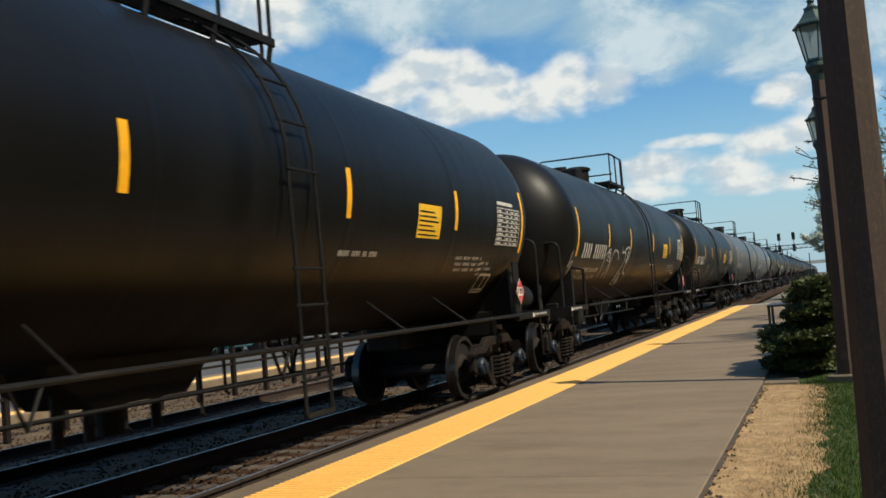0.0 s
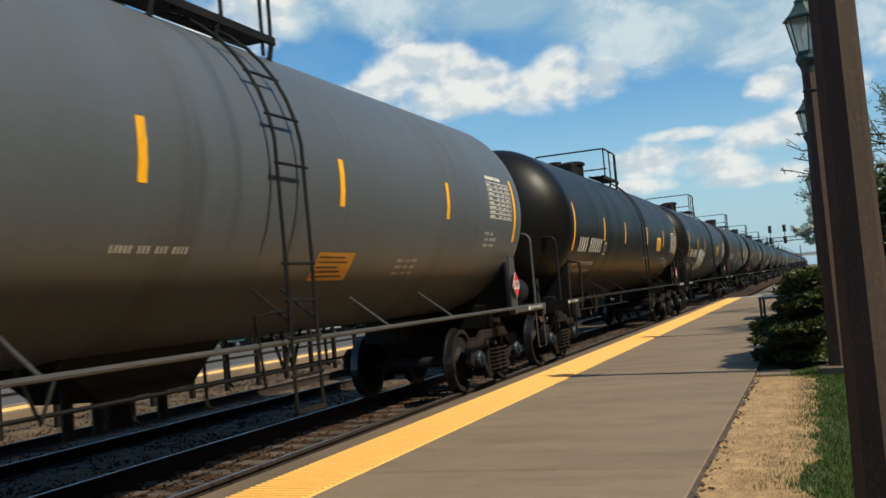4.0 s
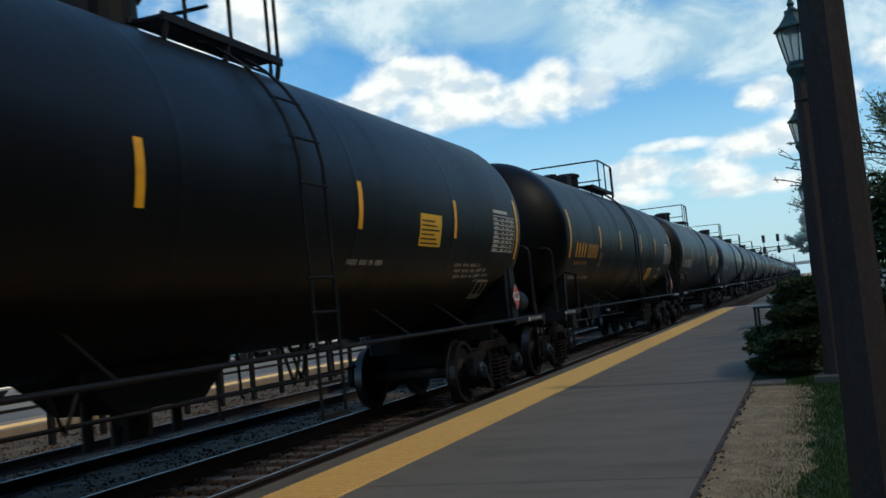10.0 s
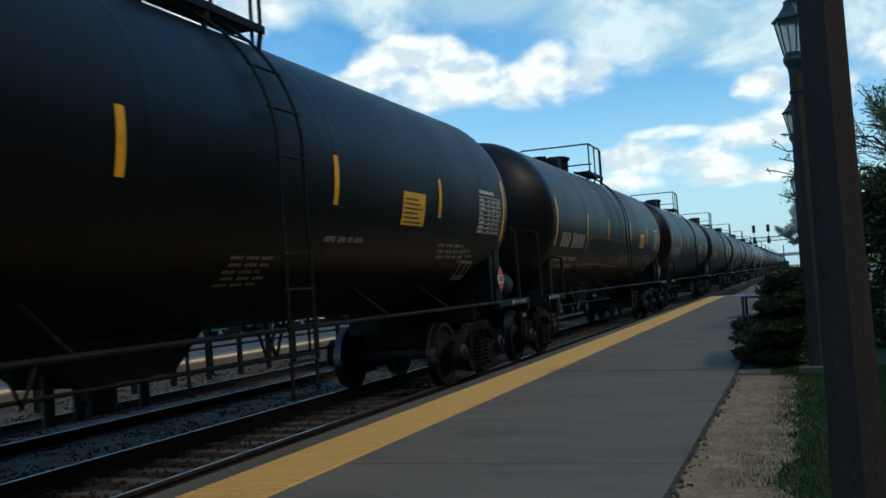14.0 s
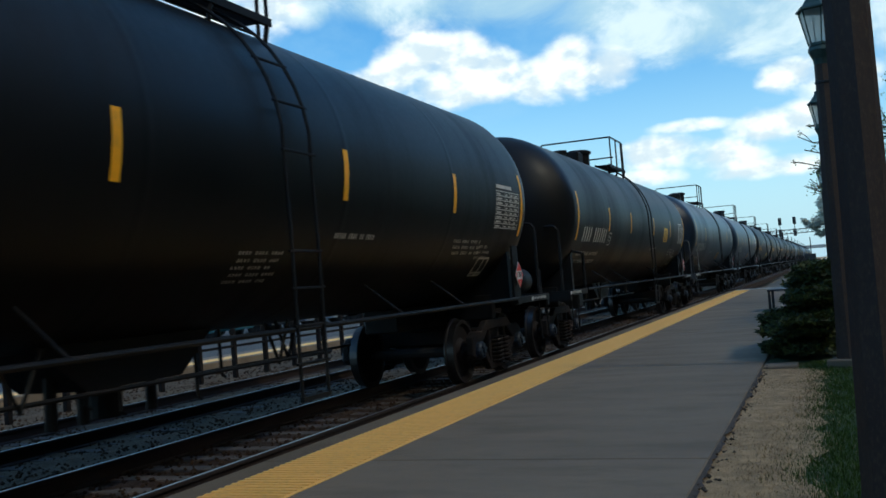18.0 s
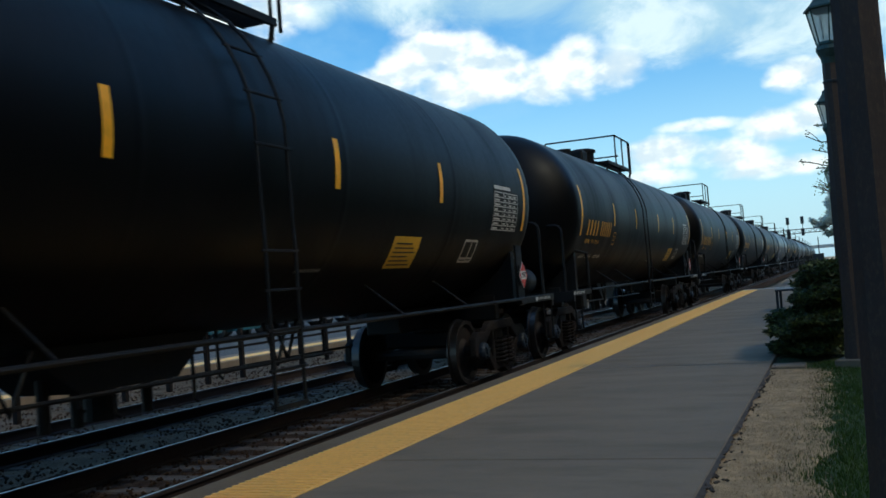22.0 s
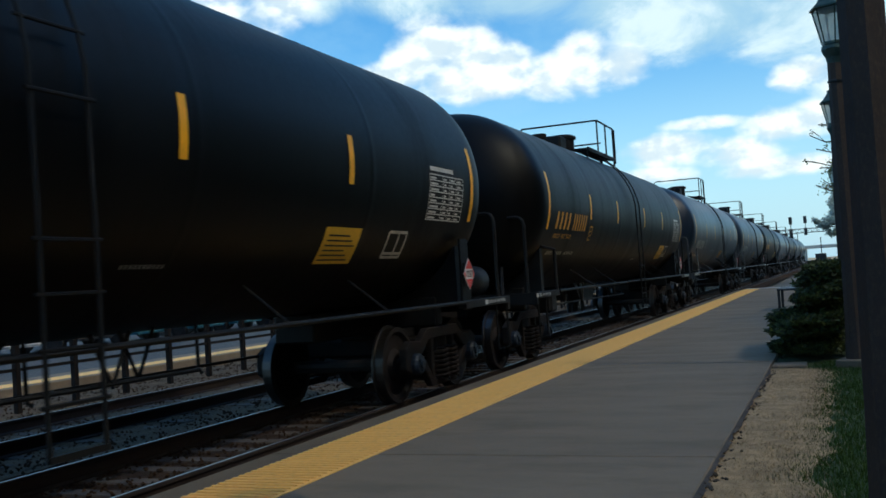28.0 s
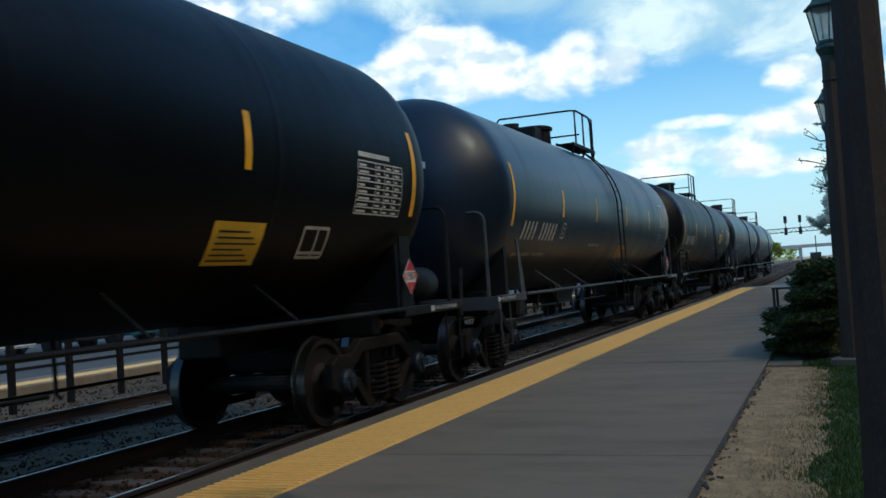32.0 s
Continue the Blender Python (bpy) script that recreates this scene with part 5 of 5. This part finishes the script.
def build_lamp():
    lamp = new("street_lamp")
    part("plinth", box(bm_new(), -0.19, 0.19, -0.19, 0.19, -0.25, 0.045, 0.015), CONCRETE, lamp)
    bm = bm_new()
    rings = [[bm.verts.new(p) for p in octagon(r, z)] for r, z in ((0.120, 0.045), (0.116, 0.22), (0.108, 0.30), (0.101, 0.60), (0.091, 1.3), (0.085, 2.4), (0.076, 3.46))]
    for a, b in zip(rings, rings[1:]):
        for k in range(8):
            bm.faces.new((a[k], a[(k + 1) % 8], b[(k + 1) % 8], b[k]))
    part("post", bm, POST, lamp, "brown exposed-aggregate concrete post")
    part("band", lathe(bm_new(), [(3.18, 0.078), (3.185, 0.088), (3.205, 0.088), (3.21, 0.078)], 16), DARK_METAL, lamp)
    part("collar", lathe(bm_new(), [(3.40, 0.076), (3.47, 0.088), (3.52, 0.115), (3.56, 0.13), (3.60, 0.125), (3.62, 0.09)], 16), LANTERN, lamp, smooth=False)
    part("lantern_base", lathe(bm_new(), [(3.60, 0.085), (3.62, 0.12), (3.65, 0.12)], 6), LANTERN, lamp)
    glass = part("glass", lathe(bm_new(), [(3.65, 0.112), (4.02, 0.196)], 6), LAMP_GLASS, lamp, "pale frosted lantern glass")
    for k in range(6):
        a = 2 * math.pi * k / 6
        part("glazing_bar", rod(bm_new(), (0.118 * math.cos(a), 0.118 * math.sin(a), 3.64), (0.204 * math.cos(a), 0.204 * math.sin(a), 4.03), 0.009, 5), LANTERN, glass)
    part("roof", lathe(bm_new(), [(4.02, 0.20), (4.03, 0.235), (4.05, 0.235), (4.10, 0.17), (4.19, 0.10), (4.22, 0.085)], 6), LANTERN, lamp)
    part("finial", lathe(bm_new(), [(4.21, 0.08), (4.25, 0.085), (4.27, 0.05), (4.30, 0.03), (4.33, 0.045), (4.36, 0.03), (4.46, 0.006)], 12), LANTERN, lamp)
    tagged(lamp, "brown concrete lamp post with a green metal lantern", "street lamp", "lamps along the platform")
    return lamp


LAMP_X = 0.14
lamp = build_lamp()
lamp.matrix_basis = pose(LAMP_X + 0.018, 4.10, 0, 0, 0, -16)
for y in (11.9, 19.2, 34.8):
    copy_thing(lamp, pose(LAMP_X, y, 0, 0, 0, -16))


# ---------------------------------------------------------------- plants
def spray(r, p, size, flat=0.5):
    """One leaf or needle tuft: two crossed triangles."""
    for _ in range(2):
        d = Vector((r.gauss(0, 1), r.gauss(0, 1), r.gauss(0, flat))).normalized()
        e = d.cross(Vector((r.gauss(0, 1), r.gauss(0, 1), r.gauss(0, 1)))).normalized()
        base = len(verts)
        verts.extend((tuple(p - e * size * 0.3), tuple(p + e * size * 0.3), tuple(p + d * size)))
        faces.append((base, base + 1, base + 2))


def lobe(r, centre, radii, n, size, fill=0.75):
    c, q = Vector(centre), Vector(radii)
    for _ in range(n):
        d = Vector((r.gauss(0, 1), r.gauss(0, 1), r.gauss(0, 1))).normalized()
        k = (fill + (1 - fill) * r.random()) * (1 + 0.18 * noise.noise(d * 3.1 + c))
        p = c + Vector((d.x * q.x, d.y * q.y, d.z * q.z)) * k
        if p.z > -0.02:
            spray(r, p, size * r.uniform(0.6, 1.3))


def mesh_part(name, material, parent, label=""):
    me = bpy.data.meshes.new(name)
    me.from_pydata(list(verts), [], list(faces))
    me.materials.append(material)
    verts.clear(), faces.clear()
    ob = new(name, me)
    ob.parent = parent
    if label:
        ob["label"] = label
    return ob


bush = tagged(new("yew_bush"), "dark green spreading yew beside the platform", "bush")
bush.location = (0, 0, 0)
r = random.Random(21)
# tiers of flat spreading branches with dark gaps between them
for k in range(56):
    if k % 2:
        z, wide, mid = 0.08 + 0.40 * r.random(), 0.52, -0.36
    else:
        z, wide, mid = (0.48 + 0.2 * r.random(), 0.36, -0.10) if k % 8 == 0 else (0.68 + 0.42 * r.random(), 0.46, -0.16)
        wide -= 0.40 * max(z - 0.68, 0.0)
    cx, cy = mid + r.uniform(-1, 1) * (wide - 0.22), 12.55 + 2.2 * r.random()
    lobe(r, (cx, cy, z), (r.uniform(0.18, 0.32), r.uniform(0.24, 0.40), r.uniform(0.06, 0.12)), 750, 0.065, 0.55)
mesh_part("foliage", YEW, bush)["kind"] = "stuff"
for k in range(7):
    a = k * 0.9
    part("stem", tube(bm_new(), [(-0.25, 13.5, -0.05), (-0.25 + 0.2 * math.cos(a), 13.5 + 0.3 * math.sin(a), 0.4), (-0.25 + 0.35 * math.cos(a), 13.5 + 0.55 * math.sin(a), 0.75)], 0.02, 5), BARK, bush)


def build_tree(name, label, base, height, spread, leaf, leaf_size, n_leaf, seed, bare=0.0):
    """A tapered trunk, forked limbs and twigs, and leaves along the twigs."""
    tree = tagged(new(name), label, "tree")
    tree.location = base
    r = random.Random(seed)
    tips = []
    trunk_top = Vector((r.uniform(-0.2, 0.2), r.uniform(-0.2, 0.2), height * 0.35))
    bm = bm_new()
    rod(bm, (0, 0, -0.1), trunk_top, height * 0.022, 9, height * 0.015)
    part("trunk", bm, BARK, tree)
    bm = bm_new()

    def grow(p, d, length, radius, level):
        q = p + d * length
        rod(bm, p, q, radius, 5, radius * 0.65, False)
        if level >= 3:
            tips.append((p, q))
            return
        for _ in range(4 if level < 2 else 5):
            e = (d + Vector((r.gauss(0, 0.55), r.gauss(0, 0.55), r.gauss(0.12, 0.4)))).normalized()
            grow(p + d * length * r.uniform(0.45, 1.0), e, length * r.uniform(0.55, 0.8), radius * 0.6, level + 1)

    for k in range(6):
        a = 2 * math.pi * k / 6 + r.uniform(-0.3, 0.3)
        d = Vector((math.cos(a) * spread, math.sin(a) * spread, 1.0)).normalized()
        grow(trunk_top * r.uniform(0.7, 1.0), d, height * 0.26, height * 0.009, 0)
    part("branchwork", bm, BARK, tree)["kind"] = "stuff"
    for _ in range(n_leaf):
        p, q = tips[int(r.random() * len(tips))]
        spray(r, p.lerp(q, r.uniform(0.0, 1.15)) + Vector((r.gauss(0, 0.05), r.gauss(0, 0.05), r.gauss(0, 0.05))) * height / 6, leaf_size * r.uniform(0.6, 1.3), 1.0)
    mesh_part("leaves", leaf, tree)["kind"] = "stuff"
    return tree


build_tree("budding_tree", "small tree with bare twigs and first leaves", (3.1, 20.5, -0.05), 6.2, 0.95, BUD, 0.05, 9000, 4)
build_tree("budding_tree", "tree with pale blossom and young leaves", (1.9, 76.0, -0.5), 7.4, 0.75, PALE_LEAF, 0.17, 20000, 8)
leaning = build_tree("budding_tree", "leaning tree with bare budding twigs", (2.65, 29.5, -0.05), 5.7, 1.0, BUD, 0.06, 2500, 14)
# long side twigs that reach out over the platform
r = random.Random(77)
for rise, reach in ((4.05, 3.30), (4.35, 2.95), (4.72, 3.10), (4.98, 2.85), (3.75, 2.90)):
    p = Vector((-0.35, r.uniform(-0.2, 0.2), rise - 1.0))
    line = [p]
    for k in range(1, 8):
        line.append(Vector((-0.35 - (reach - 0.35) * k / 7, p.y + r.gauss(0, 0.07), rise - 1.0 + 1.0 * (k / 7) ** 0.8 + r.gauss(0, 0.05))))
    part("twig", tube(bm_new(), line, 0.016, 5), BARK, leaning)
    for k in (3, 4, 5, 6):
        tip = line[k] + Vector((-r.uniform(0.15, 0.4), r.gauss(0, 0.1), r.gauss(0.1, 0.14)))
        part("twig", tube(bm_new(), [line[k], line[k].lerp(tip, 0.5) + Vector((0, 0, 0.03)), tip], 0.010, 4), BARK, leaning)
        for _ in range(7):
            spray(r, tip + Vector((r.gauss(0, 0.05), r.gauss(0, 0.05), r.gauss(0, 0.05))), 0.07)
mesh_part("bud", BUD, leaning)["kind"] = "stuff"
hedge = tagged(new("yew_hedge"), "tall dark green yew hedge on the lawn", "hedge")
r = random.Random(5)
for k in range(8):
    lobe(r, (1.32 + 0.45 * k, 15.2 + 0.8 * (k % 3), 1.0 + 0.12 * (k % 2)), (0.62, 0.75, 1.30 + 0.18 * (k % 3)), 3000, 0.09, 0.72)
    lobe(r, (1.15 + 0.45 * k, 15.4 + 0.7 * (k % 2), 1.95 + 0.22 * (k % 3)), (0.46, 0.5, 0.62), 1300, 0.09, 0.35)
mesh_part("foliage", YEW, hedge)["kind"] = "stuff"
build_tree("spring_tree", "yellow-green young tree beside the tracks", (-17.5, 190.0, -0.5), 8.0, 1.0, YELLOW_LEAF, 0.45, 6000, 9)
build_tree("spring_tree", "yellow-green young tree beside the tracks", (-13.0, 230.0, -0.5), 7.0, 1.0, YELLOW_LEAF, 0.45, 6000, 10)

# bench end beside the yew
bench = tagged(new("bench"), "dark metal bench on the platform", "bench")
bench.location = (-1.12, 24.2, 0)
part("seat", box(bm_new(), -0.24, 0.24, 0, 1.7, 0.47, 0.52, 0.01), DARK_METAL, bench)
for y in (0.04, 1.6):
    for x in (-0.2, 0.2):
        part("leg", box(bm_new(), x - 0.03, x + 0.03, y, y + 0.06, 0, 0.47, 0.005), DARK_METAL, bench)

# ---------------------------------------------------------------- across the tracks
fence = tagged(new("railing_fence"), "rusty dark metal railing beyond the far track", "fence", "", "structure")
post = None
for k in range(40):
    y = 4 + k * 1.22
    if post is None:
        post = part("post", box(bm_new(), -0.045, 0.045, -0.045, 0.045, -0.42, 0.72, 0.004), FENCE, fence)
        post.location = (-11.75, y, 0)
    else:
        again("post", post, fence, (-11.75, y, 0))
for z in (0.28, 0.70):
    part("rail_bar", box(bm_new(), -11.77, -11.73, 3.9, 52, z - 0.025, z + 0.025), FENCE, fence)

far = tagged(new("far_platform"), "pale concrete platform across the tracks with a yellow edge", "platform", "", "structure")
part("slab", box(bm_new(), -15.0, -13.5, -14, 60, -0.5, -0.17, 0.01), CONCRETE, far)
part("tactile_strip", box(bm_new(), -14.3, -13.75, -14, 60, -0.2, -0.162, 0.002), TACTILE, far)
sheet("car_park", -60, -15.0, -40, 130, -0.24, 4, 4, ASPHALT, 0, "grey asphalt car park", "car park")


def build_parked(paint):
    auto = new("parked_car")
    out = [(-2.2, 0.35), (-2.2, 0.78), (-1.95, 0.90), (-1.25, 0.98), (1.2, 0.98), (2.0, 0.88), (2.25, 0.62), (2.2, 0.32)]
    bm = plate(bm_new(), out, 1.7, "x", -0.85)
    bmesh.ops.bevel(bm, geom=bm.edges[:], offset=0.06, segments=2, affect="EDGES")
    part("body", bm, paint, auto)
    bm = plate(bm_new(), [(-1.55, 0.95), (-1.0, 1.42), (0.35, 1.44), (1.25, 0.95)], 1.42, "x", -0.71)
    bmesh.ops.bevel(bm, geom=bm.edges[:], offset=0.05, segments=2, affect="EDGES")
    part("cabin_glass", bm, CAR_GLASS, auto)
    part("roof", box(bm_new(), -0.66, 0.66, -0.98, 0.34, 1.42, 1.47, 0.02), paint, auto)
    for y in (-1.35, 1.4):
        for x in (-0.8, 0.8):
            wheel = part("wheel", lathe(bm_new(), [(x - 0.1, 0.2), (x - 0.1, 0.31), (x - 0.07, 0.33), (x + 0.07, 0.33), (x + 0.1, 0.31), (x + 0.1, 0.2)], 18, "x", (0, y, 0.33)), SIGN_BLACK, auto)
            part("rim", lathe(bm_new(), [(x - 0.105, 0.19), (x + 0.105, 0.19)], 14, "x", (0, y, 0.33)), TREAD, wheel)
    return auto


rng = random.Random(2)
paints = [surface("white_car_paint", (0.75, 0.75, 0.74), 0.25, 0, 0.05, 1, coat=0.6), surface("silver_car_paint", (0.42, 0.44, 0.46), 0.3, 0.5, 0.05, 1, coat=0.6),
          surface("teal_car_paint", (0.05, 0.20, 0.24), 0.25, 0.1, 0.05, 1, coat=0.6), surface("dark_car_paint", (0.03, 0.03, 0.035), 0.25, 0.1, 0.05, 1, coat=0.6)]
names = ["white", "silver", "teal", "black"]
proto = {}
for k in range(14):
    kind = rng.randrange(4)
    place = pose(-23.5 + rng.uniform(-0.2, 0.2), 12 + k * 2.9, -0.24, 0, 0, 90 + rng.uniform(-3, 3))
    if kind not in proto:
        proto[kind] = build_parked(paints[kind])
        proto[kind].matrix_basis = place
        tagged(proto[kind], names[kind] + " parked car on the asphalt lot", "car", "cars in the car park")
    else:
        copy_thing(proto[kind], place)

# ---------------------------------------------------------------- far along the line
gantry = tagged(new("signal_bridge"), "steel signal bridge over the tracks with black signal heads", "signal bridge")
gantry.location = (0, 210, -0.4)
for z in (6.7, 7.5):
    for y in (-0.4, 0.4):
        part("chord", box(bm_new(), -15.0, 4.5, y - 0.07, y + 0.07, z - 0.07, z + 0.07), GREY_FRAME, gantry)
for k in range(20):
    x = -15 + k
    part("lattice", tube(bm_new(), [(x, -0.4, 6.7), (x + 0.5, -0.4, 7.5), (x + 1, -0.4, 6.7)], 0.05, 4), GREY_FRAME, gantry)
for x in (-15.0, 4.5):
    part("tower", box(bm_new(), x - 0.3, x + 0.3, -0.5, 0.5, -0.3, 7.6), GREY_FRAME, gantry)
for x in (-8.1, -5.3):
    part("signal_mast", rod(bm_new(), (x, -0.5, 6.4), (x, -0.5, 10.0), 0.07, 6), DARK_METAL, gantry)
    for z in (6.9, 9.3):
        head = part("signal_head", box(bm_new(), x - 0.32, x + 0.32, -0.85, -0.55, z - 0.75, z + 0.75, 0.05), SIGN_BLACK, gantry)
        for dz in (-0.45, 0, 0.45):
            part("hood", lathe(bm_new(), [(-1.1, 0.15), (-0.85, 0.16)], 10, "y", (x, 0, z + dz)), SIGN_BLACK, head)
hut = tagged(new("relay_hut"), "small dark relay cabinet beside the line", "cabinet")
hut.location = (-1.6, 120, -0.5)
part("cabinet", box(bm_new(), -0.6, 0.6, -0.5, 0.5, 0, 2.1, 0.04), DARK_METAL, hut)
part("mast", rod(bm_new(), (0.1, 0, 2.1), (0.1, 0, 4.0), 0.06, 6), DARK_METAL, hut)
bridge = tagged(new("road_overpass"), "pale grey road overpass far down the line", "overpass")
bridge.location = (0, 520, -0.5)
part("deck", box(bm_new(), -60, 80, -4, 4, 6.0, 7.6), PALE_CONCRETE, bridge)
for x in (-30, -14, 6, 24):
    part("pier", box(bm_new(), x - 0.8, x + 0.8, -2, 2, 0, 6.0), PALE_CONCRETE, bridge)
# hazy tree line on the horizon
r = random.Random(33)
for k in range(2600):
    a = r.uniform(-0.5, 1.1)
    d = r.uniform(650, 800)
    x, y = -math.sin(a) * d, math.cos(a) * d
    if abs(x + 7) > 16:
        spray(r, Vector((x, y, r.uniform(0, 7))), 5.0, 0.8)
heap_up("far_trees", BUD, "hazy spring tree line on the horizon", "trees")

# ---------------------------------------------------------------- the cloud that drifts over the sun
CLOUD_H, CLOUD_SPEED = 620.0, 6.0
cloud_mat = bpy.data.materials.new("cloud_vapour")
cloud_mat.use_nodes = True
g = Graph(cloud_mat.node_tree)
co = g.add("TexCoord").outputs["Object"]
along = g.add("SeparateXYZ", ins={0: co}).outputs[0]
wisp = g.add("TexNoise", ins={"Vector": co, "Scale": 0.03, "Detail": 5.0, "Roughness": 0.6}).outputs[0]
thick = g.ramp(g.math("ADD", along, g.ramp(wisp, 0.2, 0.8, -5.0, 5.0, False)), -0.8, 15.8, 0.0, 0.71)
vapour = g.add("BsdfTranslucent", ins={"Color": (0.97, 0.88, 0.75, 1)})
clear = g.add("BsdfTransparent")
both = g.add("MixShader", ins={0: thick, 1: clear.outputs[0], 2: vapour.outputs[0]})
g.tree.links.new(both.outputs[0], g.add("OutputMaterial").inputs[0])
NX, NY, LONG, WIDE = 60, 56, 900.0, 1300.0
for layer in (0, 1):
    for j in range(NY + 1):
        for i in range(NX + 1):
            x, y = LONG * i / NX, WIDE * (j / NY - 0.5)
            rim = min(1.0, x / 60, (LONG - x) / 60, (WIDE / 2 - abs(y)) / 60)
            puff = noise.fractal(Vector((x * 0.012, y * 0.012, 2.0 + layer)), 1.0, 2.0, 4)
            verts.append((x, y, math.sqrt(max(rim, 0)) * ((26 + 22 * puff) if layer else -4 + 4 * puff)))
    o = layer * (NX + 1) * (NY + 1)
    for j in range(NY):
        for i in range(NX):
            a = o + j * (NX + 1) + i
            q = (a, a + 1, a + NX + 2, a + NX + 1)
            faces.append(q if layer else q[::-1])
cloud_ob = heap_up("cloud", cloud_mat, "broad grey cloud drifting across the sun", "cloud", "")


def cloud_pose(t):
    """Its leading rim shades the platform at about eight seconds."""
    reach = sun_dir * (CLOUD_H / sun_dir.z)
    return pose(reach.x - 2.0 - (t - 7.05) * CLOUD_SPEED, reach.y, CLOUD_H)


def motions():
    """The train rolls past on turning wheels; a cloud drifts over the sun."""
    for car, (kind, lead) in zip(cars, TRAIN):
        rows = [(t, pose(TRACK_X, lead + HALF - SPEED * t + lag, RAIL_Z)) for t, lag in LAG]
        walk(car, rows)
    # every wheelset turns alike: key one at each place in the truck, the rest share its keys
    rolling = {}
    step = 1 / 30
    for car in cars:
        for axle in car.children_recursive:
            if not axle.name.startswith("wheelset"):
                continue
            end = -0.93 if axle.location.y < 0 else 0.93
            if end not in rolling:
                walk(axle, [(k * step, pose(0, end, 0.457, math.degrees(SPEED * k * step / 0.457), 0, 0)) for k in range(int(32 / step) + 1)])
                rolling[end] = axle.animation_data
            else:
                axle.rotation_mode = "QUATERNION"
                keys = axle.animation_data_create()
                keys.action, keys.action_slot = rolling[end].action, rolling[end].action_slot
    walk(cloud_ob, [(t, cloud_pose(t)) for t in (0, 16, 32)])


motions()
